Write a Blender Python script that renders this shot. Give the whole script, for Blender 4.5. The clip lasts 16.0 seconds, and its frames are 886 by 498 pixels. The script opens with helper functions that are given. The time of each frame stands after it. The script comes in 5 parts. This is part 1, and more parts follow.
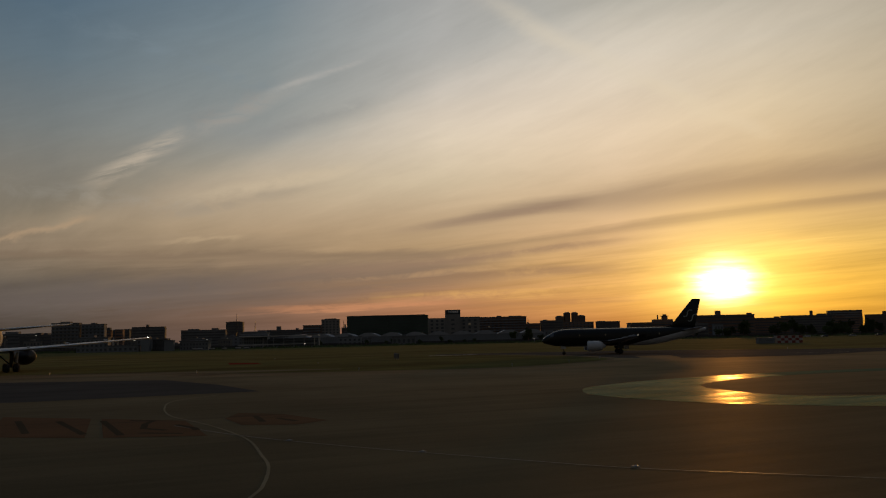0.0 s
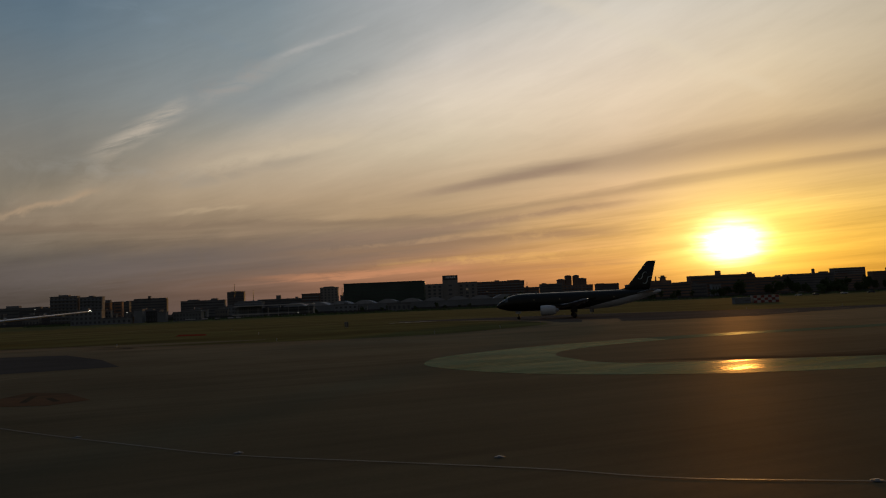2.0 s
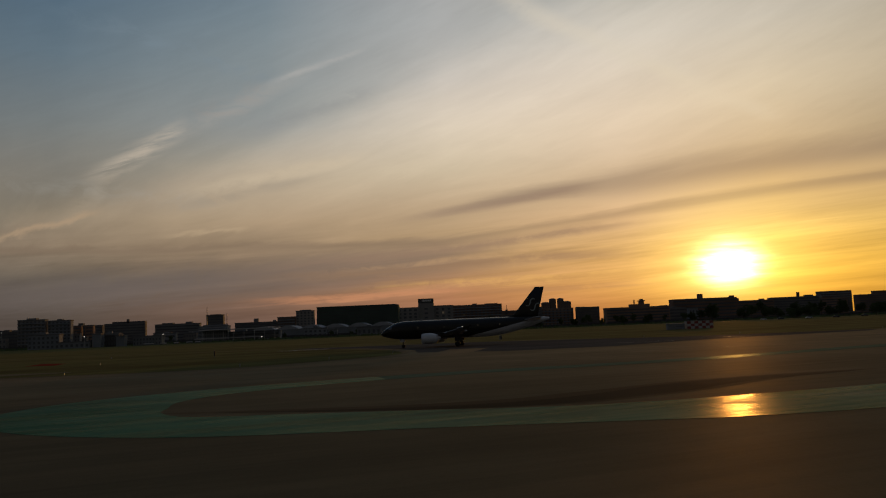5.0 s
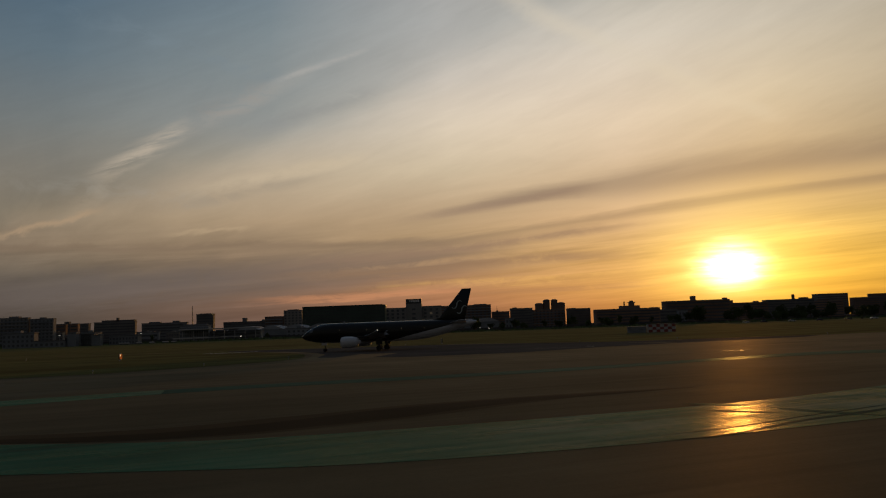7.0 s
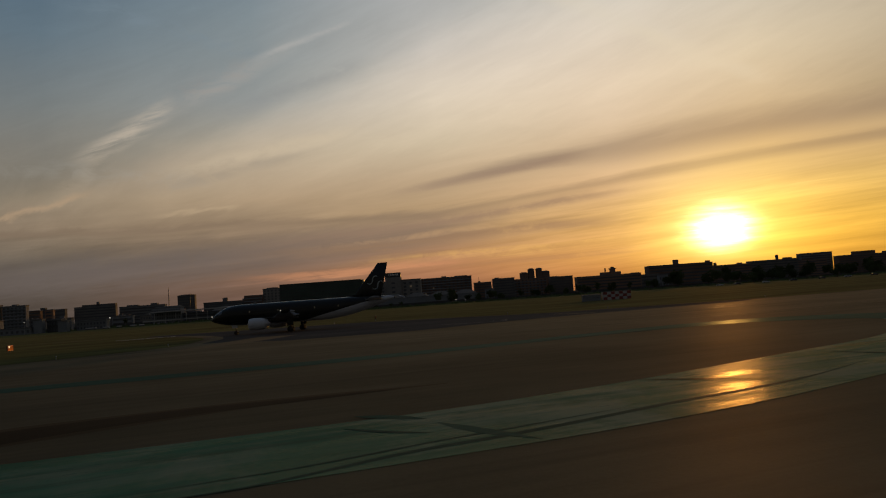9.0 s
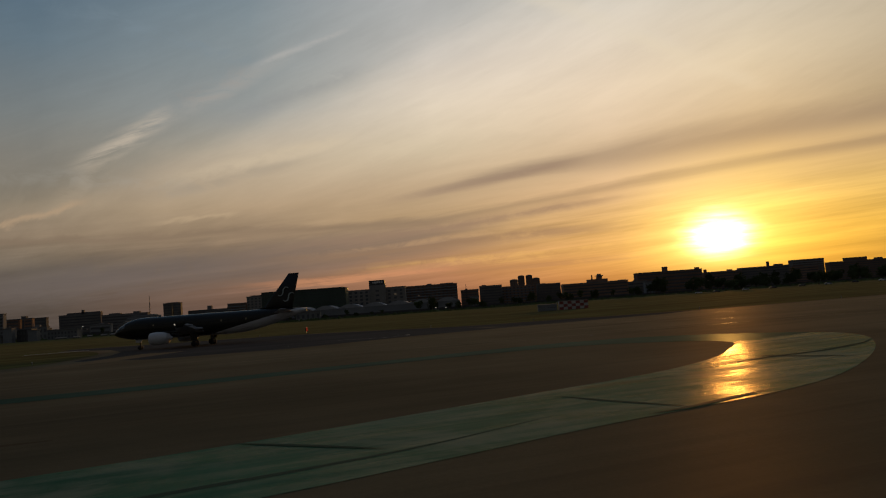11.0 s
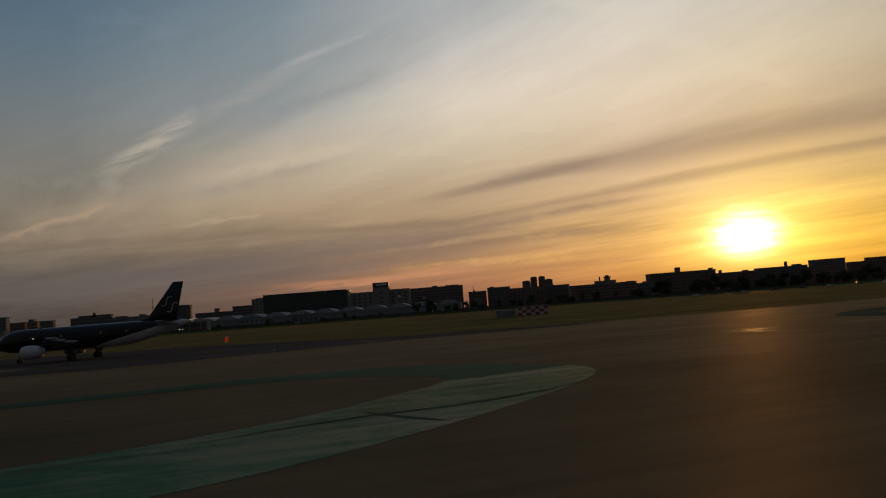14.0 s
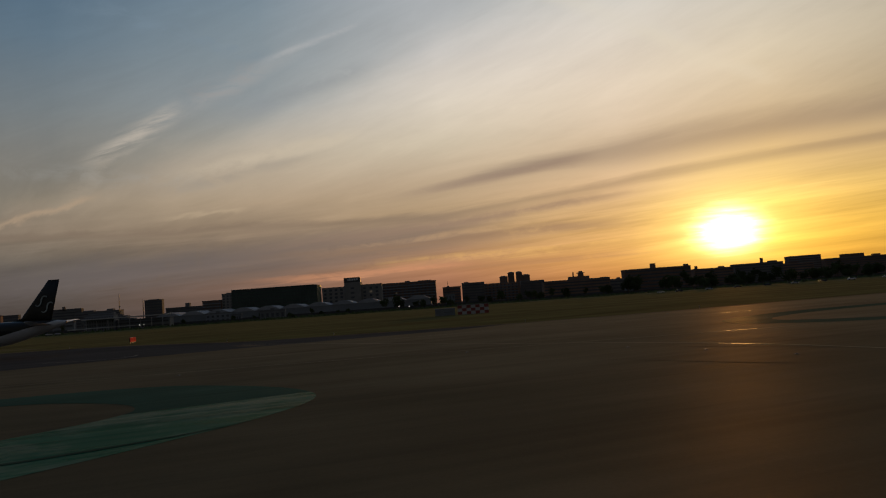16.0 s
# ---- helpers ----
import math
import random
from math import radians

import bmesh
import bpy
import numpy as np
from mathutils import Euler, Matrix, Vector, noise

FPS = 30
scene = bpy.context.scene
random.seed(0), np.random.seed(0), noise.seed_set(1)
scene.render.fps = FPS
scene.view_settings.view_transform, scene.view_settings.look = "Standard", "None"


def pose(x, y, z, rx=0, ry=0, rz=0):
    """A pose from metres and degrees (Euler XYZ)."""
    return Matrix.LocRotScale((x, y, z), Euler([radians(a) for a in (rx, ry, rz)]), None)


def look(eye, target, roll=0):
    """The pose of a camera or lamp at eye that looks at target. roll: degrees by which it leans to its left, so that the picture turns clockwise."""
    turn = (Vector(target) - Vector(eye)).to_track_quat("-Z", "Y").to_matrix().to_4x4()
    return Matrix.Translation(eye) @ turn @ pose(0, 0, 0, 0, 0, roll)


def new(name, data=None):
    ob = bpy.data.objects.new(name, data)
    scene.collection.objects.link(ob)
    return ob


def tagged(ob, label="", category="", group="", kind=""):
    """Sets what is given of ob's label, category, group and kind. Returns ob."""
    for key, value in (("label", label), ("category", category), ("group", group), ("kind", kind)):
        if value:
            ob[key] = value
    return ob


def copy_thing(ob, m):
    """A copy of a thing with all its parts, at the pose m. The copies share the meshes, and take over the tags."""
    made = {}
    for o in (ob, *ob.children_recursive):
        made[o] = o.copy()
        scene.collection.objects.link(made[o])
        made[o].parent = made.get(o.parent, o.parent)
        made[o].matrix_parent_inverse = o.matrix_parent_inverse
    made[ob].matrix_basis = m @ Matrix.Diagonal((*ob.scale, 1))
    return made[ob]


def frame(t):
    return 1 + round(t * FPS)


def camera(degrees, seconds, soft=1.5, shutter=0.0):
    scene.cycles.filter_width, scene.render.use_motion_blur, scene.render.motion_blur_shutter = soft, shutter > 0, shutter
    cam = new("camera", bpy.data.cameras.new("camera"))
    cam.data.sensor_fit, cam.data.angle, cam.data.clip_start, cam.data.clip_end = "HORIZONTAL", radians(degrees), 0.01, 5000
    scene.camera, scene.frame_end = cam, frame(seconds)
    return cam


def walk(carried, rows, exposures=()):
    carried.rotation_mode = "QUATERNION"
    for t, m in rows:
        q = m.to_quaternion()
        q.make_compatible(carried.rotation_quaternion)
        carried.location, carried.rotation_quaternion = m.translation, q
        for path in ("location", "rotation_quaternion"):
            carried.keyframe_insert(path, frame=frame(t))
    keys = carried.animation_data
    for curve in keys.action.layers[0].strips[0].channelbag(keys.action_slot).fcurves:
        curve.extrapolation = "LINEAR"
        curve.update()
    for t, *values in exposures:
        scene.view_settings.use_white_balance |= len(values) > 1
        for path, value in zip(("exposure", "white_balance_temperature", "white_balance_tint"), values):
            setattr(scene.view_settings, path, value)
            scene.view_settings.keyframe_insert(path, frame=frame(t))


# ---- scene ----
# ---- camera ----
def view(x, y, z, yaw, pitch, roll):
    """Pose from a place, a heading clockwise from +y, a tilt above the level and a roll, in degrees."""
    return pose(x, y, z) @ Matrix.Rotation(radians(-yaw), 4, "Z") @ Matrix.Rotation(radians(90 + pitch), 4, "X") @ Matrix.Rotation(radians(roll), 4, "Z")


cam = camera(59.4, 16.0, soft=1.15)
PATH = [
    (0.0, view(-1.72, 3.41, 4.22, -0.07, 6.62, -1.28)),
    (0.5, view(0.68, 3.80, 4.20, -0.16, 5.87, -1.50)),
    (1.0, view(3.62, 4.28, 4.20, -0.58, 5.38, -1.89)),
    (1.5, view(7.10, 4.85, 4.19, -0.78, 4.27, -2.18)),
    (2.0, view(10.96, 5.53, 4.18, -0.66, 4.10, -2.43)),
    (2.5, view(15.10, 6.33, 4.18, -0.61, 4.47, -2.47)),
    (3.0, view(19.42, 7.28, 4.19, -0.60, 4.73, -2.39)),
    (3.5, view(23.82, 8.41, 4.20, -0.67, 4.86, -2.33)),
    (4.0, view(28.20, 9.70, 4.19, -0.90, 4.99, -2.53)),
    (4.5, view(32.52, 11.15, 4.21, -0.55, 5.19, -2.20)),
    (5.0, view(36.75, 12.76, 4.23, -0.41, 5.75, -2.39)),
    (7.5, view(57.15, 23.14, 4.24, -0.60, 5.77, -2.00)),
    (8.0, view(60.87, 25.62, 4.22, -0.40, 5.29, -2.43)),
    (8.5, view(64.64, 28.17, 4.19, -0.45, 4.38, -3.28)),
    (9.0, view(68.43, 30.72, 4.20, -0.03, 3.68, -4.05)),
    (9.5, view(72.24, 33.19, 4.21, 0.97, 3.72, -4.12)),
    (12.0, view(91.36, 42.71, 4.09, -0.27, 4.84, -4.15)),
    (12.5, view(94.95, 44.54, 4.09, 0.65, 5.14, -3.87)),
    (13.0, view(98.57, 46.41, 4.10, 0.72, 4.53, -3.76)),
    (13.5, view(102.29, 48.39, 4.13, -0.27, 4.30, -3.98)),
    (14.0, view(106.08, 50.48, 4.17, -1.58, 4.36, -4.28)),
    (14.5, view(109.95, 52.67, 4.20, -1.04, 3.41, -4.51)),
    (15.0, view(113.67, 54.89, 4.21, -0.92, 3.30, -4.57)),
    (15.5, view(117.05, 57.07, 4.21, -0.74, 3.74, -4.35)),
    (16.0, view(120.13, 59.20, 4.20, -0.49, 3.88, -4.09)),
]
# the film camera's own drifting exposure and white balance: seconds, stops, kelvin, tint
walk(cam, PATH, [(0.0, 0.04, 6750, 10), (1.0, 0.04, 6750, 10), (1.6, 0.07, 6480, 10), (5.0, 0.04, 6550, 10), (7.5, 0.02, 6700, 10), (8.5, 0.04, 6680, 10), (9.3, 0.08, 6520, 10), (12.0, 0.12, 6650, 10), (13.5, 0.05, 6550, 10), (14.5, 0.06, 6180, 10), (15.0, -0.03, 6120, 10), (15.5, 0.06, 6180, 10), (16.0, 0.09, 6180, 10)])

# ---- sky and sun ----
SUN_AZ, SUN_EL = 19.8, 3.4
SUN_DIR = Vector((math.sin(radians(SUN_AZ)) * math.cos(radians(SUN_EL)), math.cos(radians(SUN_AZ)) * math.cos(radians(SUN_EL)), math.sin(radians(SUN_EL))))


class Web:
    """Small helper that strings shader nodes together from expressions."""

    def __init__(self, tree):
        self.tree = tree

    def node(self, kind, **sets):
        n = self.tree.nodes.new(kind)
        for k, v in sets.items():
            setattr(n, k, v)
        return n

    def plug(self, socket, value):
        if isinstance(value, bpy.types.NodeSocket):
            self.tree.links.new(value, socket)
        elif value is not None:
            socket.default_value = value

    def m(self, op, a, b=None, c=None, clamp=False):
        n = self.node("ShaderNodeMath", operation=op, use_clamp=clamp)
        for s, v in zip(n.inputs, (a, b, c)):
            self.plug(s, v)
        return n.outputs[0]

    def step(self, x, lo, hi, a=0.0, b=1.0):
        n = self.node("ShaderNodeMapRange", interpolation_type="SMOOTHSTEP")
        for s, v in zip(n.inputs, (x, lo, hi, a, b)):
            self.plug(s, v)
        return n.outputs[0]

    def bump1d(self, x, mid, half):
        """A soft hump: 1 at mid, falling to 0 at half the given width away."""
        d = self.m("ABSOLUTE", self.m("SUBTRACT", x, mid))
        return self.step(d, 0.0, half, 1.0, 0.0)

    def gauss(self, x2, k):
        return self.m("POWER", 2.718, self.m("MULTIPLY", x2, -k))

    def noise(self, vec, scale, detail=4.0, rough=0.55, warp=0.0):
        n = self.node("ShaderNodeTexNoise")
        self.plug(n.inputs["Vector"], vec)
        n.inputs["Scale"].default_value, n.inputs["Detail"].default_value = scale, detail
        n.inputs["Roughness"].default_value, n.inputs["Distortion"].default_value = rough, warp
        return n.outputs["Fac"]

    def xyz(self, x, y, z=0.0):
        n = self.node("ShaderNodeCombineXYZ")
        for s, v in zip(n.inputs, (x, y, z)):
            self.plug(s, v)
        return n.outputs[0]

    def mix(self, f, a, b, how="MIX"):
        n = self.node("ShaderNodeMix", data_type="RGBA", blend_type=how)
        self.plug(n.inputs["Factor"], f)
        for key, v in (("A", a), ("B", b)):
            s = [q for q in n.inputs if q.name == key and q.type == "RGBA"][0]
            self.plug(s, (*v, 1.0) if isinstance(v, tuple) else v)
        return [q for q in n.outputs if q.type == "RGBA"][0]

    def ramp(self, x, stops, ease="LINEAR"):
        n = self.node("ShaderNodeValToRGB")
        r = n.color_ramp
        r.interpolation = ease
        while len(r.elements) < len(stops):
            r.elements.new(0.5)
        for e, (p, c) in zip(r.elements, stops):
            e.position, e.color = p, (*c, 1.0)
        self.plug(n.inputs[0], x)
        return n.outputs[0]


def rgb(r, g, b):
    """Linear colour from 0..255 display values."""
    return tuple((v / 255 / 12.92) if v <= 10 else ((v / 255 + 0.055) / 1.055) ** 2.4 for v in (r, g, b))


world = bpy.data.worlds.new("evening_sky")
scene.world = world
world.use_nodes = True
world.node_tree.nodes.clear()
w = Web(world.node_tree)
way = w.node("ShaderNodeTexCoord").outputs["Generated"]
sep = w.node("ShaderNodeSeparateXYZ")
w.plug(sep.inputs[0], way)
dx, dy, dz = sep.outputs
up = w.m("MAXIMUM", dz, 0.012)
# a flat cirrus layer: v runs across its streaks, u along them
lx, ly = w.m("DIVIDE", dx, up), w.m("DIVIDE", dy, up)
v = w.m("ADD", w.m("MULTIPLY", lx, 0.682), w.m("MULTIPLY", ly, 0.731))
u = w.m("ADD", w.m("MULTIPLY", lx, -0.731), w.m("MULTIPLY", ly, 0.682))
v = w.m("MAXIMUM", v, 0.05)
lv = w.m("LOGARITHM", v, 2.0)
ru = w.m("DIVIDE", u, v)
elev = w.m("MULTIPLY", w.m("ARCSINE", dz), 57.2958)
azim = w.m("MULTIPLY", w.m("ARCTAN2", dx, dy), 57.2958)
wob = w.noise(w.xyz(w.m("MULTIPLY", ru, 0.9), lv, 3.1), 1.3, 5.0, 0.6)
wob2 = w.noise(w.xyz(w.m("MULTIPLY", ru, 1.5), w.m("MULTIPLY", lv, 2.0), 7.7), 1.5, 6.0, 0.6, 0.35)
flat = w.noise(w.xyz(w.m("MULTIPLY", azim, 0.055), w.m("MULTIPLY", w.m("SUBTRACT", elev, w.m("MULTIPLY", azim, 0.07)), 0.75), 1.7), 1.0, 6.0, 0.6, 0.5)
low = w.step(elev, 9.0, 5.0)


def column(*stops):
    """The veil's colour from the horizon up, for one bearing: elevations in degrees and display colours."""
    return w.ramp(w.m("DIVIDE", elev, 30.0), [(e / 30.0, rgb(*c)) for e, c in stops])


veil = [
    (-60.0, column((0.5, (62, 58, 60)), (4.0, (74, 70, 70)), (9.0, (88, 88, 90)), (16.0, (80, 92, 104)), (29.0, (58, 76, 96)))),
    (-27.0, column((0.3, (78, 70, 66)), (1.8, (83, 75, 69)), (4.2, (100, 91, 82)), (6.5, (132, 115, 97)), (8.5, (142, 127, 108)), (11.5, (133, 126, 116)), (14.5, (121, 124, 123)), (19.0, (100, 115, 125)), (23.0, (84, 104, 120)), (29.0, (66, 94, 118)))),
    (-13.0, column((0.5, (109, 86, 76)), (2.2, (119, 93, 80)), (3.9, (121, 102, 87)), (5.2, (138, 117, 97)), (8.0, (172, 149, 122)), (12.0, (180, 166, 146)), (15.0, (158, 157, 152)), (18.0, (143, 148, 148)), (22.0, (126, 137, 143)), (29.0, (88, 110, 128)))),
    (0.0, column((0.3, (140, 96, 78)), (2.3, (168, 118, 88)), (4.0, (158, 123, 94)), (5.2, (158, 130, 100)), (6.8, (180, 152, 118)), (9.0, (190, 166, 136)), (11.5, (203, 186, 160)), (14.5, (211, 197, 177)), (18.0, (202, 193, 182)), (22.0, (187, 183, 178)), (29.0, (150, 152, 154)))),
    (13.0, column((0.3, (176, 112, 62)), (2.4, (200, 148, 84)), (5.0, (204, 162, 104)), (7.5, (208, 173, 132)), (10.0, (210, 184, 150)), (12.0, (214, 192, 164)), (15.0, (215, 197, 174)), (20.0, (206, 197, 183)), (29.0, (176, 170, 160)))),
    (23.0, column((0.3, (222, 150, 50)), (2.5, (248, 190, 70)), (5.0, (240, 192, 92)), (7.0, (224, 186, 118)), (9.5, (208, 176, 128)), (12.0, (208, 184, 148)), (15.0, (209, 191, 162)), (20.0, (197, 188, 172)), (29.0, (166, 160, 150)))),
    (31.0, column((0.3, (190, 136, 52)), (3.5, (224, 176, 78)), (6.0, (210, 174, 102)), (8.5, (194, 164, 120)), (12.0, (180, 160, 128)), (15.0, (186, 170, 144)), (20.0, (178, 169, 152)), (29.0, (142, 138, 132)))),
    (70.0, column((0.3, (120, 96, 70)), (5.0, (138, 116, 84)), (12.0, (118, 108, 92)), (29.0, (88, 92, 94)))),
]
base = veil[0][1]
for (a0, _), (a1, col) in zip(veil, veil[1:]):
    k = w.node("ShaderNodeMapRange", clamp=True)
    for sock, val in zip(k.inputs, (azim, a0, a1, 0.0, 1.0)):
        w.plug(sock, val)
    base = w.mix(k.outputs[0], base, col)
# the eastern dusk behind: dim blue grey
base = w.mix(w.step(dy, 0.45, -0.25), base, rgb(82, 79, 76))
base = w.mix(w.step(dz, 0.5, 0.95), base, rgb(62, 76, 96))


def shade(colour, x):
    return w.mix(1.0, colour, w.xyz(x, x, x), "MULTIPLY")


# edge of the bright cirrus sheet, its streaks and the flat bands low down
vv = w.m("ADD", v, w.m("MULTIPLY", w.m("SUBTRACT", wob, 0.5), 0.9))
sheet_edge = w.ramp(w.m("DIVIDE", vv, 6.0), [(0.0, (0.93, 0.98, 1.02)), (0.22, (0.93, 0.98, 1.01)), (0.325, (0.82, 0.88, 0.93)), (0.425, (1.08, 1.09, 1.10)), (0.56, (1.05, 1.06, 1.06)), (0.74, (0.98, 0.98, 0.98)), (1.0, (1.0, 1.0, 1.0))], "EASE")
base = w.mix(1.0, base, sheet_edge, "MULTIPLY")
calm = w.m("MAXIMUM", w.step(azim, -26.0, -4.0, 0.35, 1.0), w.step(elev, 13.0, 7.0))
amp = w.m("MULTIPLY", w.m("MULTIPLY", w.m("SUBTRACT", wob2, 0.5), w.step(elev, 9.0, 15.0, 0.44, 0.26)), calm)
base = shade(base, w.m("ADD", 1.0, amp))
base = shade(base, w.m("ADD", 1.0, w.m("MULTIPLY", low, w.m("MULTIPLY", w.m("SUBTRACT", flat, 0.5), 0.95))))
# thin level veins where the low sun shines through
thin = w.noise(w.xyz(w.m("MULTIPLY", azim, 0.10), w.m("MULTIPLY", w.m("SUBTRACT", elev, w.m("MULTIPLY", azim, 0.05)), 3.0), 8.3), 1.0, 5.0, 0.62, 0.5)
base = shade(base, w.m("ADD", 1.0, w.m("MULTIPLY", low, w.m("MULTIPLY", w.m("SUBTRACT", thin, 0.5), w.step(azim, -6.0, 14.0, 0.25, 0.6)))))
# long dark bars
jit = w.m("SUBTRACT", wob2, 0.5)


def along_bearing(*stops):
    """A number that changes with the bearing: pairs of degrees and values up to 30."""
    g = w.ramp(w.m("DIVIDE", w.m("ADD", azim, 10.0), 50.0), [((a + 10.0) / 50.0, (n / 30.0,) * 3) for a, n in stops])
    return w.m("MULTIPLY", g, 30.0)


e1 = w.m("ADD", elev, w.m("MULTIPLY", jit, 1.3))
bar1 = w.bump1d(e1, along_bearing((-2.0, 8.3), (3.0, 9.0), (7.0, 9.45), (13.0, 9.75), (18.0, 10.05), (24.0, 10.4), (34.0, 10.7)), along_bearing((-2.0, 0.3), (3.0, 0.7), (8.0, 1.1), (14.0, 1.45), (34.0, 1.6)))
bar1 = w.m("MULTIPLY", bar1, w.step(azim, -1.5, 5.0))
bar2 = w.bump1d(e1, along_bearing((-1.0, 6.2), (6.0, 7.0), (10.0, 7.4), (14.0, 7.9), (20.0, 8.3), (25.0, 8.55), (34.0, 8.7)), along_bearing((-1.0, 0.45), (10.0, 0.6), (20.0, 0.8), (34.0, 0.85)))
for bar, k, dark in ((bar1, 0.50, rgb(112, 98, 92)), (bar2, 0.50, rgb(124, 106, 90))):
    base = w.mix(w.m("MULTIPLY", bar, k), base, dark)
# fine fibres of the high cloud
fibre = w.noise(w.xyz(w.m("MULTIPLY", w.m("ADD", azim, w.m("MULTIPLY", elev, 0.4)), 0.16), w.m("MULTIPLY", w.m("SUBTRACT", elev, w.m("MULTIPLY", azim, 0.36)), 1.1), 2.2), 1.0, 6.0, 0.68, 0.5)
base = shade(base, w.m("ADD", 1.0, w.m("MULTIPLY", w.m("SUBTRACT", fibre, 0.5), w.step(elev, 7.0, 13.0, 0.0, 0.16))))


def wisp(colour, a0, e0, a1, e1, half, k, tear=(0.36, 0.62), hatch=False, sway=1.6):
    """A soft streak of cloud between two points of the sky."""
    la = math.hypot(a1 - a0, e1 - e0)
    ca, sa = (a1 - a0) / la, (e1 - e0) / la
    pa, pe = w.m("SUBTRACT", azim, a0), w.m("SUBTRACT", elev, e0)
    s_ = w.m("DIVIDE", w.m("ADD", w.m("MULTIPLY", pa, ca), w.m("MULTIPLY", pe, sa)), la)
    t_ = w.m("ADD", w.m("SUBTRACT", w.m("MULTIPLY", pe, ca), w.m("MULTIPLY", pa, sa)), w.m("MULTIPLY", jit, sway))
    f_ = w.m("MULTIPLY", w.bump1d(t_, 0.0, half), w.m("MULTIPLY", w.step(s_, -0.25, 0.3), w.step(s_, 1.12, 0.8)))
    ragged = w.noise(w.xyz(w.m("MULTIPLY", azim, 0.30), w.m("MULTIPLY", w.m("SUBTRACT", elev, w.m("MULTIPLY", azim, 0.30)), 1.9), 6.0), 1.0, 4.0, 0.6, 0.3)
    torn = w.step(ragged if hatch else w.noise(w.xyz(azim, w.m("MULTIPLY", elev, 2.2), 9.0), 0.42, 5.0, 0.65, 0.6), *tear)
    return w.mix(w.m("MULTIPLY", w.m("MULTIPLY", f_, torn), k), base, colour)


# a torn plume on a long thin trail
base = wisp(rgb(198, 184, 166), -24.6, 11.1, -18.8, 14.7, 1.05, 0.62, (0.30, 0.68), True, 0.7)
base = wisp(rgb(168, 154, 136), -25.6, 8.4, -23.6, 11.2, 0.7, 0.12, (0.1, 0.6), sway=0.6)
base = wisp(rgb(180, 164, 142), -27.0, 8.0, -22.0, 12.2, 0.9, 0.14, sway=0.6)
base = wisp(rgb(176, 150, 122), -31.0, 6.8, -24.6, 8.8, 0.36, 0.6, (0.1, 0.4))
base = wisp(rgb(182, 176, 168), -19.6, 14.0, -10.0, 18.8, 0.9, 0.26, (0.1, 0.6), sway=0.8)
base = wisp(rgb(186, 182, 178), -12.4, 17.9, -5.8, 20.2, 0.34, 0.34, (0.25, 0.55))
base = wisp(rgb(160, 158, 152), -31.0, 10.5, -17.0, 9.6, 0.9, 0.2)
base = wisp(rgb(120, 136, 148), -26.0, 21.5, -12.0, 18.0, 0.9, 0.3)
base = wisp(rgb(138, 140, 142), -15.5, 14.2, -5.0, 17.6, 0.9, 0.3, (0.3, 0.6))
base = wisp(rgb(210, 192, 164), -18.6, 10.2, -6.0, 12.6, 0.8, 0.35, (0.2, 0.6))
base = wisp(rgb(140, 132, 122), -20.0, 9.2, -10.0, 11.0, 0.6, 0.28, (0.2, 0.6))
base = wisp(rgb(196, 172, 140), -20.0, 7.3, -14.5, 7.7, 0.3, 0.35, (0.1, 0.5))
base = wisp(rgb(150, 142, 136), -18.4, 15.2, -13.0, 17.4, 1.2, 0.3)
base = wisp(rgb(216, 206, 188), 4.0, 24.0, 18.6, 16.4, 1.1, 0.45, (0.1, 0.5))
base = wisp(rgb(222, 206, 178), 15.0, 18.0, 23.5, 13.4, 0.8, 0.35, (0.1, 0.5))
# low mauve bands with lit gaps between them
base = wisp(rgb(100, 93, 94), -34.0, 2.8, 4.0, 5.2, 2.1, 0.62, (0.0, 0.5))
base = wisp(rgb(120, 101, 95), -2.4, 8.0, 10.6, 9.5, 0.62, 0.5, (0.0, 0.45))
base = wisp(rgb(138, 115, 99), -12.0, 4.7, 13.6, 6.9, 0.62, 0.75, (0.1, 0.55))
base = wisp(rgb(140, 113, 92), -12.0, 4.0, 12.6, 4.9, 0.55, 0.75, (0.1, 0.55))
base = wisp(rgb(210, 168, 122), -8.0, 4.5, 11.0, 5.6, 0.34, 0.32, (0.28, 0.62))
base = wisp(rgb(240, 188, 108), -5.0, 3.1, 15.0, 3.5, 0.5, 0.36, (0.28, 0.62))
base = wisp(rgb(160, 118, 86), -3.0, 2.3, 15.0, 2.6, 0.36, 0.5, (0.2, 0.55))
base = wisp(rgb(212, 146, 106), -13.0, 2.4, 1.0, 2.7, 0.36, 0.5, (0.15, 0.5))
# the sun's own glow through the haze
daz = w.m("SUBTRACT", azim, SUN_AZ)
de = w.m("SUBTRACT", elev, SUN_EL - 0.02)
core2 = w.m("ADD", w.m("POWER", daz, 2.0), w.m("MULTIPLY", w.m("POWER", de, 2.0), w.step(de, -0.4, 0.4, 2.8, 1.7)))
veined = w.m("ADD", 0.45, w.m("MULTIPLY", flat, 1.1))
veins = w.noise(w.xyz(w.m("MULTIPLY", azim, 0.22), w.m("MULTIPLY", elev, 2.4), 5.0), 1.0, 4.0, 0.6, 0.4)
core = w.m("MULTIPLY", w.m("MULTIPLY", w.gauss(core2, 0.40), 8.0), w.m("POWER", w.m("ADD", 0.42, veins), 3.0))
halo = w.m("MULTIPLY", w.m("MULTIPLY", w.gauss(core2, 0.045), 0.58), veined)
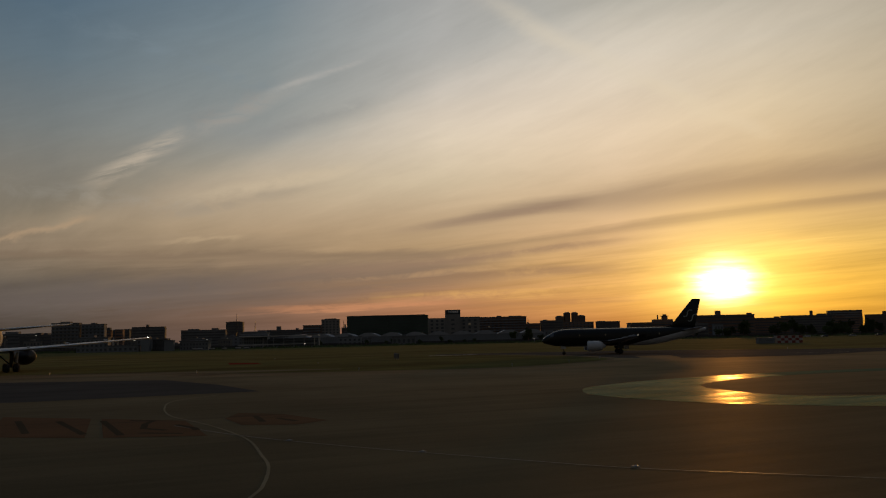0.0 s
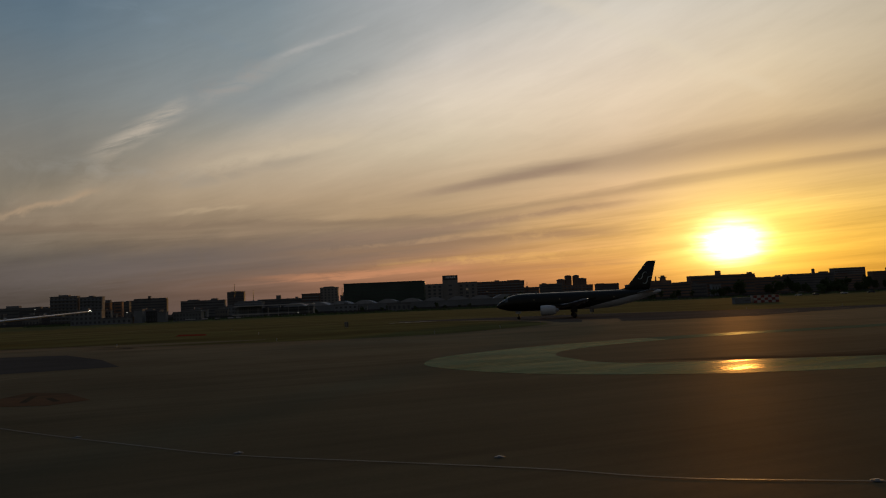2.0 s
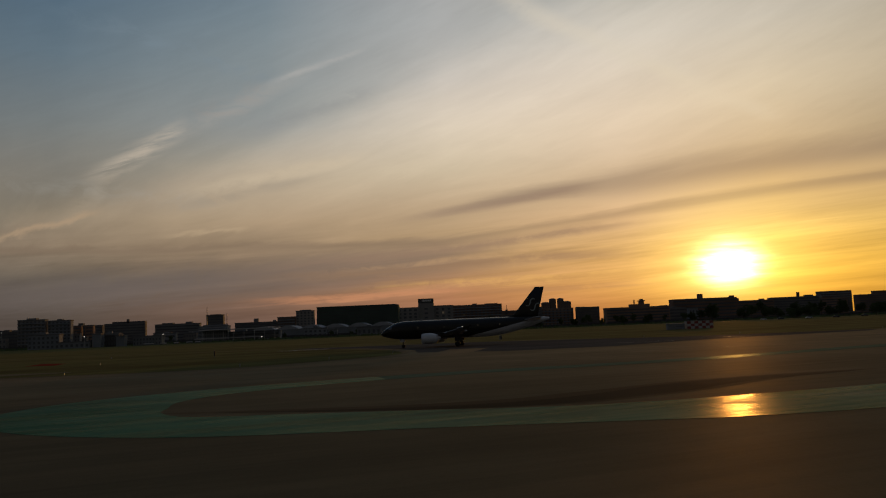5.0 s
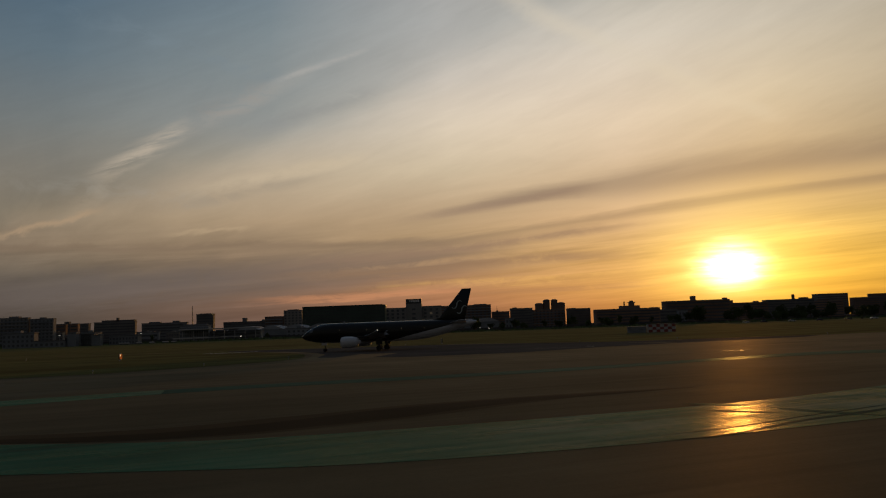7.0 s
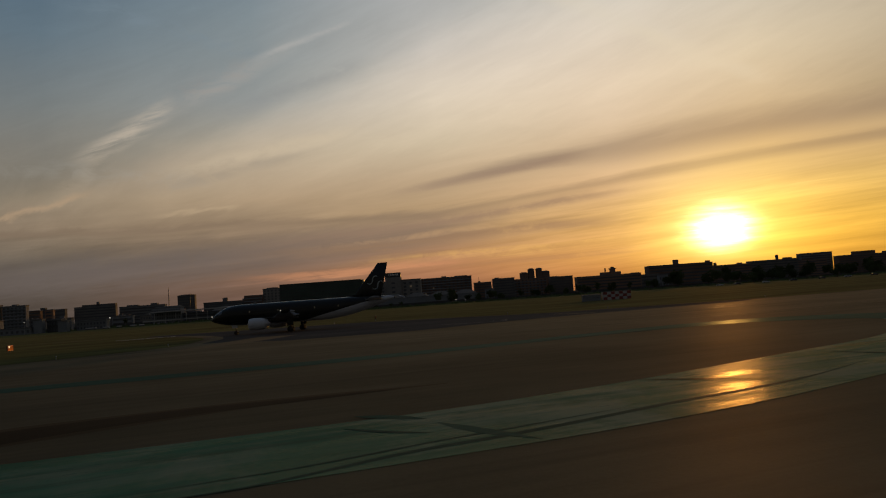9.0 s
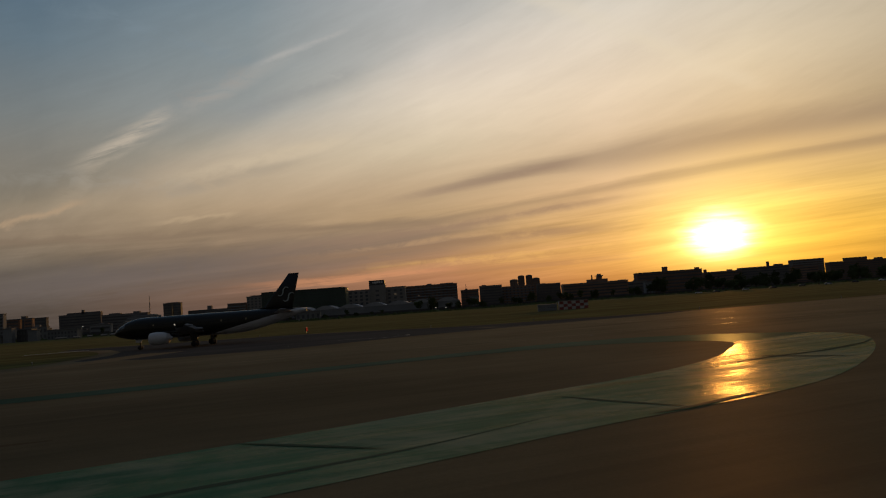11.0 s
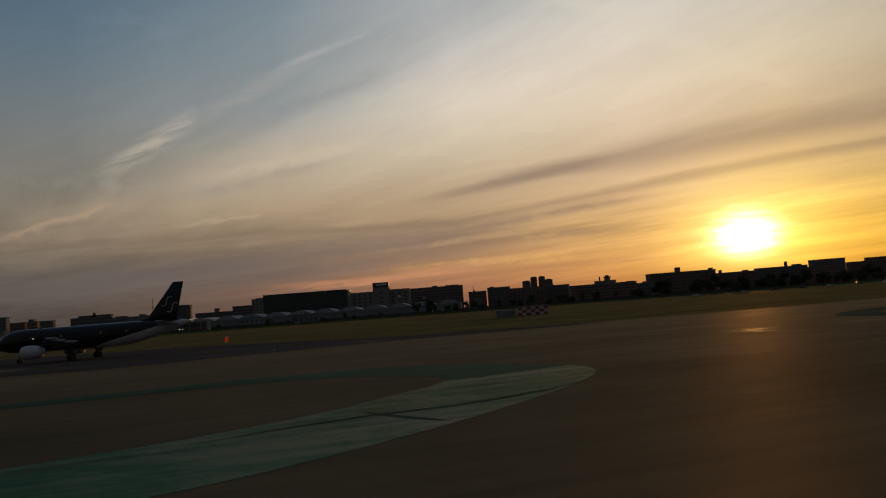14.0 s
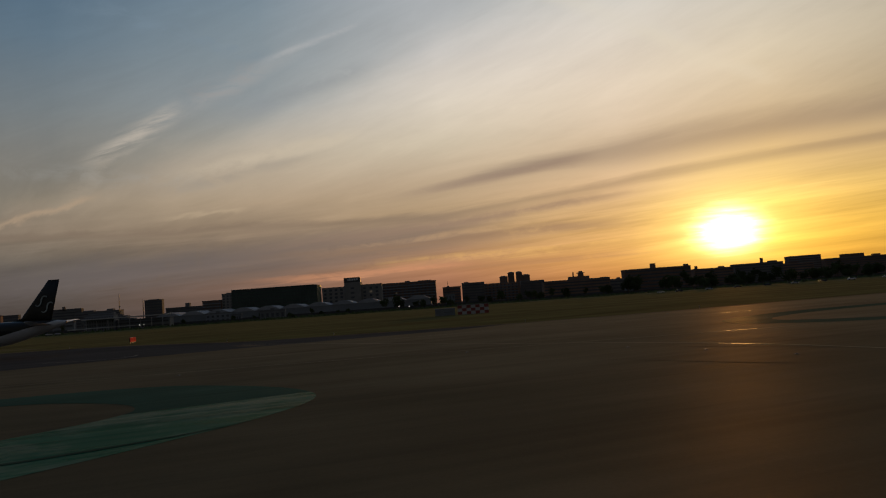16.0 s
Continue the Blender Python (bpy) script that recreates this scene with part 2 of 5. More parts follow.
base = w.mix(1.0, base, w.mix(1.0, (1.0, 0.80, 0.38), w.xyz(core, core, core), "MULTIPLY"), "ADD")
base = w.mix(1.0, base, w.mix(1.0, (1.0, 0.76, 0.20), w.xyz(halo, halo, halo), "MULTIPLY"), "ADD")
nishita = w.node("ShaderNodeTexSky", sky_type="NISHITA", sun_disc=False, sun_elevation=radians(SUN_EL), sun_rotation=radians(SUN_AZ), air_density=1.2, dust_density=2.0)
bg_air, bg_cloud, both, out = w.node("ShaderNodeBackground"), w.node("ShaderNodeBackground"), w.node("ShaderNodeMixShader"), w.node("ShaderNodeOutputWorld")
w.plug(bg_air.inputs[0], nishita.outputs[0])
bg_air.inputs[1].default_value = 0.08
w.plug(bg_cloud.inputs[0], base)
bg_cloud.inputs[1].default_value = 1.0
both.inputs[0].default_value = 0.94
w.plug(both.inputs[1], bg_air.outputs[0])
w.plug(both.inputs[2], bg_cloud.outputs[0])
w.plug(out.inputs[0], both.outputs[0])

sun_data = bpy.data.lights.new("sun", "SUN")
sun_data.energy, sun_data.angle, sun_data.color = 0.85, radians(1.2), (1.0, 0.46, 0.11)
sun = new("sun", sun_data)
sun.matrix_world = look((0, 0, 60), Vector((0, 0, 60)) - SUN_DIR)

# ---- materials ----
def material(name, colour, rough=0.7, metal=0.0, vary=0.25, scale=3.0, bump=0.0, bump_scale=30.0, dirt=None, coat=0.0, spec=0.5, island=0.0):
    """Principled surface with variation at two scales and fine relief; scale in features per metre."""
    mat = bpy.data.materials.new(name)
    mat.use_nodes = True
    q = Web(mat.node_tree)
    b = mat.node_tree.nodes["Principled BSDF"]
    co = q.node("ShaderNodeTexCoord").outputs["Object"]
    big, small = q.noise(co, scale * 0.12, 4.0, 0.6), q.noise(co, scale * 1.7, 5.0, 0.65)
    f = q.m("ADD", q.m("MULTIPLY", big, 0.65), q.m("MULTIPLY", small, 0.35))
    lo, hi = tuple(c * (1 - vary) for c in colour), tuple(min(1.0, c * (1 + vary)) for c in colour)
    col = q.mix(q.step(f, 0.3, 0.7), lo, hi)
    if dirt:
        col = q.mix(q.m("MULTIPLY", q.step(q.noise(co, scale * 0.4, 6.0, 0.7), 0.5, 0.75), 0.6), col, dirt)
    if island:
        rnd = q.node("ShaderNodeObjectInfo").outputs["Random"]
        k = q.m("ADD", 1.0 - island, q.m("MULTIPLY", rnd, 2 * island))
        col = q.mix(1.0, col, q.xyz(k, k, k), "MULTIPLY")
    q.plug(b.inputs["Base Color"], col)
    q.plug(b.inputs["Roughness"], q.m("ADD", rough - 0.08, q.m("MULTIPLY", small, 0.16), None, True))
    b.inputs["Metallic"].default_value = metal
    b.inputs["Specular IOR Level"].default_value = spec
    b.inputs["Coat Weight"].default_value = coat
    if bump:
        n = q.node("ShaderNodeBump")
        n.inputs["Strength"].default_value, n.inputs["Distance"].default_value = bump, 0.02
        q.plug(n.inputs["Height"], q.noise(co, bump_scale, 5.0, 0.7))
        q.plug(b.inputs["Normal"], n.outputs[0])
    return mat


def ground_material(name, dark, light, rough, patches=0.0, gloss=0.006, spec=0.0, worn=None, brushed=0.0, tint=(1.0, 1.0, 1.0), graze=0.0, worn_from=0.0, mottle=0.0):
    """Weathered pavement: broad stains, tyre-worn streaks along x, fine aggregate."""
    mat = bpy.data.materials.new(name)
    mat.use_nodes = True
    q = Web(mat.node_tree)
    b = mat.node_tree.nodes["Principled BSDF"]
    co = q.node("ShaderNodeTexCoord").outputs["Object"]
    s = q.node("ShaderNodeSeparateXYZ")
    q.plug(s.inputs[0], co)
    x, y, _ = s.outputs
    along = q.m("ADD", q.m("MULTIPLY", x, 0.92), q.m("MULTIPLY", y, 0.39))
    across = q.m("ADD", q.m("MULTIPLY", x, -0.39), q.m("MULTIPLY", y, 0.92))
    streak = q.noise(q.xyz(q.m("MULTIPLY", along, 0.02), q.m("MULTIPLY", across, 0.22)), 1.0, 6.0, 0.65, 0.2)
    stain = q.noise(co, 0.06, 5.0, 0.6)
    grit = q.noise(co, 6.0, 4.0, 0.7)
    f = q.m("ADD", q.m("MULTIPLY", streak, 0.3), q.m("ADD", q.m("MULTIPLY", stain, 0.48), q.m("MULTIPLY", grit, 0.22)))
    col = q.mix(q.step(f, 0.34, 0.66), dark, light)
    if patches:
        rub = q.step(q.noise(q.xyz(q.m("MULTIPLY", along, 0.03), q.m("MULTIPLY", across, 0.5), 4.0), 1.0, 3.0, 0.6), 0.56, 0.68)
        col = q.mix(q.m("MULTIPLY", rub, patches), col, (0.012, 0.012, 0.013))
    brush = q.noise(q.xyz(q.m("MULTIPLY", along, 0.07), q.m("MULTIPLY", across, 1.3), 2.0), 1.0, 5.0, 0.6, 0.3)
    if worn:
        bare = q.m("ADD", q.m("MULTIPLY", brush, 0.22), q.m("MULTIPLY", q.noise(co, 0.13, 6.0, 0.68, 0.5), 0.78))
        # the paint is fresher at one end of the band and bare in patches past a ragged line
        reach = q.m("ADD", q.m("ADD", q.m("MULTIPLY", x, 0.83), q.m("MULTIPLY", y, 0.55)), q.m("MULTIPLY", q.noise(co, 0.22, 5.0, 0.65), 14.0))
        aged = q.step(reach, worn_from + 4.0, worn_from + 11.0, 0.10, 0.85)
        wear = q.m("MULTIPLY", q.step(bare, 0.44, 0.60), aged)
        col = q.mix(wear, col, worn)
    if mottle:
        cloudy = q.noise(q.xyz(q.m("MULTIPLY", along, 0.016), q.m("MULTIPLY", across, 0.07), 7.0), 1.0, 5.0, 0.62, 0.4)
        k = q.step(cloudy, 0.36, 0.64, 1.0 - mottle, 1.0 + mottle)
        col = q.mix(1.0, col, q.xyz(k, k, q.m("MULTIPLY", k, 0.9)), "MULTIPLY")
    q.plug(b.inputs["Base Color"], col)
    q.plug(b.inputs["Roughness"], q.m("ADD", rough - 0.12, q.m("MULTIPLY", streak, 0.24), None, True))
    b.inputs["Specular IOR Level"].default_value = spec
    n = q.node("ShaderNodeBump")
    n.inputs["Strength"].default_value, n.inputs["Distance"].default_value = 0.5, 0.01
    q.plug(n.inputs["Height"], q.noise(co, 14.0, 6.0, 0.75))
    q.plug(b.inputs["Normal"], n.outputs[0])
    # a thin constant sheen, rougher and weaker where the surface is worn
    sheen, both_ = q.node("ShaderNodeBsdfGlossy"), q.node("ShaderNodeMixShader")
    dull = q.m("ADD", rough - 0.10, q.m("MULTIPLY", streak, 0.20), None, True)
    if worn:
        dull = q.m("ADD", dull, q.m("MULTIPLY", q.step(q.noise(q.xyz(q.m("MULTIPLY", along, 0.16), q.m("MULTIPLY", across, 0.5), 3.0), 1.0, 5.0, 0.6), 0.42, 0.58), 0.16))
    q.plug(sheen.inputs["Roughness"], dull)
    q.plug(sheen.inputs["Normal"], n.outputs[0])
    amount = gloss
    if graze:
        lw = q.node("ShaderNodeLayerWeight")
        lw.inputs["Blend"].default_value = 0.5
        amount = q.m("ADD", gloss, q.m("MULTIPLY", q.m("POWER", lw.outputs["Facing"], 24.0), graze))
    soft_ = q.m("ADD", q.m("MULTIPLY", streak, 0.45), q.m("MULTIPLY", stain, 0.55))
    body = q.m("ADD", q.m("MULTIPLY", soft_, 1.0 - brushed), q.m("MULTIPLY", q.step(brush, 0.34, 0.62), brushed))
    q.plug(both_.inputs[0], q.m("MULTIPLY", amount, q.m("ADD", 0.12 if worn else 0.4, q.m("MULTIPLY", body, 1.6 if worn else 1.2))))
    # warm tints put the low sun's colour into the reflection itself
    sheen.inputs["Color"].default_value = (*tint, 1.0)
    q.plug(both_.inputs[1], b.outputs[0])
    q.plug(both_.inputs[2], sheen.outputs[0])
    q.plug(mat.node_tree.nodes["Material Output"].inputs[0], both_.outputs[0])
    return mat


M_ASPHALT = ground_material("asphalt", (0.033, 0.0302, 0.021), (0.067, 0.0590, 0.040), 0.66, 0.3, 0.054, brushed=0.12, tint=(1.0, 0.80, 0.53), graze=0.11, mottle=0.22)
M_ASPHALT_NEW = ground_material("fresh_asphalt", (0.024, 0.025, 0.027), (0.040, 0.041, 0.043), 0.7, 0.2, 0.036, tint=(1.0, 0.9, 0.75))
M_DARK_STRIP = ground_material("dark_strip_tone", (0.018, 0.014, 0.009), (0.036, 0.027, 0.018), 0.75, 0.4, 0.024, tint=(1.0, 0.80, 0.54), graze=0.18)
M_DARK_FRINGE = ground_material("dark_fringe_tone", (0.022, 0.017, 0.010), (0.046, 0.035, 0.020), 0.75, 0.5, 0.042, tint=(1.0, 0.80, 0.54), graze=0.15)
M_PALE_SLIVER = ground_material("pale_sliver_tone", (0.36, 0.35, 0.32), (0.62, 0.60, 0.56), 0.35, 0.1, 0.16)
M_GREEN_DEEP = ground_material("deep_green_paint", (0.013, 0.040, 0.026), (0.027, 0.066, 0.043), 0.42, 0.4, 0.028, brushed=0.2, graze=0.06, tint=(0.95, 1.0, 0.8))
M_SEAM = ground_material("tarred_asphalt_seam", (0.026, 0.021, 0.014), (0.050, 0.039, 0.025), 0.75, 0.2, 0.036, tint=(1.0, 0.8, 0.54), graze=0.08)
M_JOINT = ground_material("tarred_green_paint", (0.016, 0.042, 0.027), (0.040, 0.076, 0.050), 0.5, 0.5, 0.026, tint=(1.0, 0.86, 0.66))
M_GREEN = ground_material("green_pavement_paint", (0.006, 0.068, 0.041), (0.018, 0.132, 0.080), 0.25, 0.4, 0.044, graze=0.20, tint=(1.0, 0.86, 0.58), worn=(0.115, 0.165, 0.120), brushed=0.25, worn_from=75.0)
M_CONCRETE = ground_material("taxiway_concrete", (0.046, 0.037, 0.024), (0.078, 0.061, 0.039), 0.70, 0.3, 0.045, brushed=0.2, tint=(1.0, 0.78, 0.50), graze=0.15)
M_YELLOW = ground_material("yellow_line_paint", (0.10, 0.078, 0.035), (0.20, 0.152, 0.066), 0.36, 0.3, 0.05, graze=0.05)
M_WHITE_LINE = ground_material("white_line_paint", (0.10, 0.085, 0.06), (0.20, 0.17, 0.12), 0.40, 0.25, 0.05, graze=0.06)
M_RED_PAINT = ground_material("red_ground_paint", (0.050, 0.031, 0.019), (0.094, 0.045, 0.025), 0.6, 0.6, 0.036, tint=(1.0, 0.74, 0.46), graze=0.10)
M_RED_TURF = ground_material("red_turf_paint", (0.10, 0.018, 0.010), (0.22, 0.032, 0.018), 0.7, 0.2, 0.02, tint=(1.0, 0.4, 0.3))
M_BLACK_PAINT = ground_material("black_ground_paint", (0.016, 0.013, 0.010), (0.028, 0.023, 0.017), 0.6, 0.1, 0.028, tint=(1.0, 0.78, 0.5), graze=0.10)
M_TURF = ground_material("mown_turf", (0.018, 0.027, 0.010), (0.048, 0.053, 0.018), 0.85, 0.0, 0.036, tint=(1.0, 0.86, 0.46), mottle=0.45, graze=0.05)
M_LAND = ground_material("city_ground", (0.03, 0.030, 0.022), (0.06, 0.056, 0.044), 0.8, 0.2, 0.006)
M_BUILD = material("building_concrete", (0.145, 0.15, 0.158), 0.85, 0, 0.25, 0.25, island=0.35, spec=0.2)
M_DARKBUILD = material("dark_cladding", (0.13, 0.125, 0.125), 0.75, 0, 0.3, 0.3, island=0.3, spec=0.2)

# ---- building blocks ----
def part(name, bm, mat, parent=None, label="", smooth=False):
    me = bpy.data.meshes.new(name)
    bm.to_mesh(me)
    bm.free()
    if smooth:
        me.shade_smooth()
    if mat:
        me.materials.append(mat)
    ob = new(name, me)
    if parent:
        ob.parent = parent
    if label:
        tagged(ob, label)
    return ob


def root(name, m, label, category, group="", kind=""):
    ob = new(name)
    ob.empty_display_size = 0.5
    ob.matrix_world = m
    return tagged(ob, label, category, group, kind)


def box(bm, x0, x1, y0, y1, z0, z1, bevel=0.0):
    r = bmesh.ops.create_cube(bm, size=1.0, matrix=Matrix.LocRotScale(((x0 + x1) / 2, (y0 + y1) / 2, (z0 + z1) / 2), None, (x1 - x0, y1 - y0, z1 - z0)))
    if bevel:
        bmesh.ops.bevel(bm, geom=list({e for q in r["verts"] for e in q.link_edges}), offset=bevel, segments=1, affect="EDGES")
    return bm


def boxed(*a, bevel=0.0):
    return box(bmesh.new(), *a, bevel=bevel)


def smooth_loop(points, steps=6):
    """Closed Catmull-Rom curve through points in the plane."""
    n, res = len(points), []
    for i in range(n):
        p = [Vector(points[(i + k) % n]) for k in (-1, 0, 1, 2)]
        for s in range(steps):
            t = s / steps
            res.append(0.5 * (2 * p[1] + (p[2] - p[0]) * t + (2 * p[0] - 5 * p[1] + 4 * p[2] - p[3]) * t * t + (3 * p[1] - p[0] - 3 * p[2] + p[3]) * t ** 3))
    return res


def smooth_line(points, steps=8):
    pts = [Vector(points[0]) * 2 - Vector(points[1])] + [Vector(p) for p in points] + [Vector(points[-1]) * 2 - Vector(points[-2])]
    res = []
    for i in range(1, len(pts) - 2):
        p = pts[i - 1:i + 3]
        for s in range(steps):
            t = s / steps
            res.append(0.5 * (2 * p[1] + (p[2] - p[0]) * t + (2 * p[0] - 5 * p[1] + 4 * p[2] - p[3]) * t * t + (3 * p[1] - p[0] - 3 * p[2] + p[3]) * t ** 3))
    res.append(pts[-2])
    return res


def sheet(points, z):
    bm = bmesh.new()
    f = bm.faces.new([bm.verts.new((p[0], p[1], z)) for p in points])
    if f.normal.z < 0 or f.calc_area() and (f.normal_update() or f.normal.z < 0):
        f.normal_flip()
    bmesh.ops.triangulate(bm, faces=bm.faces[:])
    return bm


def ribbon(points, width, z, taper=0.0):
    bm, rows = bmesh.new(), []
    for i, p in enumerate(points):
        a, b = points[max(i - 1, 0)], points[min(i + 1, len(points) - 1)]
        d = Vector((b[0] - a[0], b[1] - a[1])).normalized()
        k = min(1.0, (0.04 + min(i, len(points) - 1 - i) / (len(points) * taper))) if taper else 1.0
        nrm = Vector((-d.y, d.x)) * width / 2 * k
        rows.append((bm.verts.new((p[0] + nrm.x, p[1] + nrm.y, z)), bm.verts.new((p[0] - nrm.x, p[1] - nrm.y, z))))
    for (a, b), (c, d) in zip(rows, rows[1:]):
        bm.faces.new((a, b, d, c))
    bmesh.ops.recalc_face_normals(bm, faces=bm.faces[:])
    if sum(f.normal.z for f in bm.faces) < 0:
        bmesh.ops.reverse_faces(bm, faces=bm.faces[:])
    return bm


# ---- ground ----
def structure(name, bm, mat, label, category):
    return tagged(part(name, bm, mat), label, category, kind="structure")


structure("ground", sheet([(-4800, -1500), (4800, -1500), (4800, 4800), (-4800, 4800)], -0.06), M_LAND, "dusky open land that runs under the city to the horizon", "ground")
structure("turf_far", sheet([(-900, 248), (-132.1, 247.5), (-14.1, 227.8), (19.7, 222), (49, 215.5), (71, 199.7), (86.7, 186.6), (105.5, 184.5), (126.1, 183.3), (150.9, 187.5), (177.2, 197.6), (232.7, 217.2), (330, 236), (900, 330), (900, 760), (-900, 760)], -0.02), M_TURF, "wide mown green grass between the taxiways and the city", "grass")
structure("apron", sheet([(-900, -600), (900, -600), (900, 330), (330, 236), (232.7, 217.2), (177.2, 197.6), (150.9, 187.5), (126.1, 183.3), (105.5, 184.5), (86.7, 186.6), (71, 199.7), (49, 215.5), (19.7, 222), (-14.1, 227.8), (-132.1, 247.5), (-900, 248)], 0.0), M_ASPHALT, "dark brown worn asphalt of the airport taxiways", "pavement")
island = smooth_line([(-700, 122), (-75.7, 128.4), (-34.5, 116.7), (-7.8, 113.4), (6.9, 116.2), (17.1, 126.9), (27.5, 144), (26.3, 162.8), (22.1, 177.9), (12.4, 196), (-2.9, 215.3), (-18.5, 229.2), (-131, 246.3), (-700, 243)], 6)
structure("turf_island", sheet(island, 0.02), M_TURF, "mown green grass island between two taxiways", "grass")
outer = smooth_loop([(8.6, 61.5), (10, 57.2), (12.8, 53), (16, 50.1), (20, 48), (24, 46.7), (28, 46.2), (32, 46.2), (36, 46.3), (44, 46), (48, 45.9), (52, 46.3), (56, 47.2), (60, 48.4), (64, 50), (68, 51.7), (72, 53.5), (76, 55.6), (80, 58), (84, 60.8), (88, 63.7), (92, 66.2), (96, 68.7), (100, 72.2), (104, 77.3), (107.8, 83.2), (110.5, 88.2), (112.3, 92.4), (113.1, 96.2), (112.5, 99.8), (110.1, 103.6), (105.5, 107.6), (100.2, 110.2), (92.7, 109.5), (85.5, 106.5), (65.8, 96.4), (50.2, 90.6), (39, 87.7), (28.7, 83.6), (19.3, 78), (13.7, 73.1), (9.6, 67.7)])
inner = smooth_loop([(19.3, 60.4), (20, 57.6), (22.6, 54.9), (28, 54.3), (34, 53.7), (40, 52.9), (44, 52.9), (48, 53.6), (52, 54.7), (56, 56), (60, 57.4), (64, 58.9), (68, 60.6), (72, 62.8), (76, 65.3), (80, 68.1), (84, 71.1), (88, 74.1), (92, 77), (96, 80.6), (99.8, 85.6), (102.2, 90.4), (104, 94.2), (104.2, 97.4), (101.8, 100.8), (95.8, 103.9), (89.7, 103.1), (80.2, 99.3), (62.9, 90.6), (48.3, 85.7), (37, 82.5), (28.1, 77.7), (20.8, 71.2), (18.5, 65.3)])
bm = bmesh.new()
edges = []
for lp in (outer, inner):
    vs = [bm.verts.new((p.x, p.y, 0.012)) for p in lp]
    edges += [bm.edges.new((vs[i], vs[(i + 1) % len(vs)])) for i in range(len(vs))]
bmesh.ops.triangle_fill(bm, use_beauty=True, use_dissolve=False, edges=edges)
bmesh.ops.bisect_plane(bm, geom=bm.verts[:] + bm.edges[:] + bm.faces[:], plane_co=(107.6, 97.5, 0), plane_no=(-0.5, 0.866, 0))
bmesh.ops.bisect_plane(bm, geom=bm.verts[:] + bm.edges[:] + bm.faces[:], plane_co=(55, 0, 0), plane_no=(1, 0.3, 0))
for f in bm.faces:
    if f.normal.z < 0:
        f.normal_flip()


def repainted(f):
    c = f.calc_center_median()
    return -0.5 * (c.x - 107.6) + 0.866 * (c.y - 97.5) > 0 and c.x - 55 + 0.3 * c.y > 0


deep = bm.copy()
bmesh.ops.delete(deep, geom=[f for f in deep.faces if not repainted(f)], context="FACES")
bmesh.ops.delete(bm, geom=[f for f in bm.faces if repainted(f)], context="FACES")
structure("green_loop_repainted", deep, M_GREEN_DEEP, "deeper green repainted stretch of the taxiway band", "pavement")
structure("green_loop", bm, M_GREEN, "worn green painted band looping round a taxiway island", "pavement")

# ---- painted lines and patches on the pavement ----
structure("fresh_asphalt_patch", sheet([(-190, 100), (-57.9, 102.1), (-36, 99.1), (-25.5, 85.5), (-18.3, 73), (-35.6, 65.5), (-63, 63.2), (-190, 64)], 0.008), M_ASPHALT_NEW, "darker bluish newer asphalt laid across the taxiway", "pavement")
structure("paved_shoulder", ribbon(smooth_line([(-400, 112), (-75.2, 120.1), (-34.2, 109.8), (-6.7, 106.6), (11.1, 108.7), (24.5, 120.5), (35.7, 141.1), (39.8, 161.2)], 8), 7.0, 0.006), M_CONCRETE, "paler worn shoulder along the grass island", "pavement")
structure("yellow_curve", ribbon(smooth_line([(-20.9, 69.4), (-22.4, 63.1), (-20.8, 56.6), (-18.5, 51.1), (-16.5, 48.1), (-13.8, 44.2), (-10.7, 38.7), (-8.8, 33.5), (-7.9, 30.7), (-7.3, 27.4), (-7.2, 25.3), (-7.4, 16.4), (-9.8, 5)], 8), 0.12, 0.014), M_YELLOW, "worn yellow taxi guide line in a curve", "marking")
structure("guide_line", ribbon(smooth_line([(-16.1, 45), (-11.1, 39.8), (-5.8, 35.5), (0.7, 31), (4.2, 28.8), (8.6, 27), (12.8, 25.3), (17.6, 23.2), (29.4, 21.8), (62.3, 23.3), (113.3, 37)], 8), 0.11, 0.014), M_WHITE_LINE, "thin pale taxi guide line on dark asphalt", "marking")
structure("far_guide_line", ribbon(smooth_line([(88, 176), (106, 154.5), (115.5, 142), (122.2, 133.2), (127.4, 127.4), (131.4, 123), (135, 118.4), (138.6, 112.6), (141.8, 106), (146.4, 92), (155.1, 60)], 8), 0.32, 0.014), M_YELLOW, "thin pale guide line that bends across the taxiway", "marking")
for a, b in (((-64.6, 109.1), (6.9, 101.6)), ((60.2, 116.9), (152.9, 127)), ((111.7, 157.5), (192.9, 171.2))):
    structure("edge_line", ribbon(smooth_line([a, ((a[0] + b[0]) / 2, (a[1] + b[1]) / 2 + 1.5), b], 6), 0.3, 0.014), M_YELLOW, "faded yellow edge line along the taxiway", "marking")
structure("hooked_line", ribbon(smooth_line([(67.2, 158.5), (72.2, 156.9), (75.6, 156.9), (77.5, 158.2), (78, 160.6), (77.4, 163.4)], 6), 0.4, 0.016), M_WHITE_LINE, "short pale hooked guide line on dark asphalt", "marking")
# a tapered ribbon slightly paler than the asphalt round it
structure("pale_strip", ribbon(smooth_line([(87.3, 172.7), (90.9, 168.1), (95.1, 163.3)], 6), 1.3, 0.016, 0.4), M_CONCRETE, "short paler strip across the taxiway", "pavement")
second = smooth_loop([(150.2, 138.5), (152.3, 133.3), (158.8, 128.6), (172.8, 124.1), (197.8, 121.1), (232.9, 123.1), (257.9, 135.3), (252.7, 149.2), (222.8, 156.1), (192.9, 159.2), (174.9, 158.1), (160.7, 152.6), (152.7, 145.4)])
structure("green_loop_far", ribbon(second + second[:1], 5.0, 0.012), M_JOINT, "worn green painted band round a farther taxiway island", "pavement")
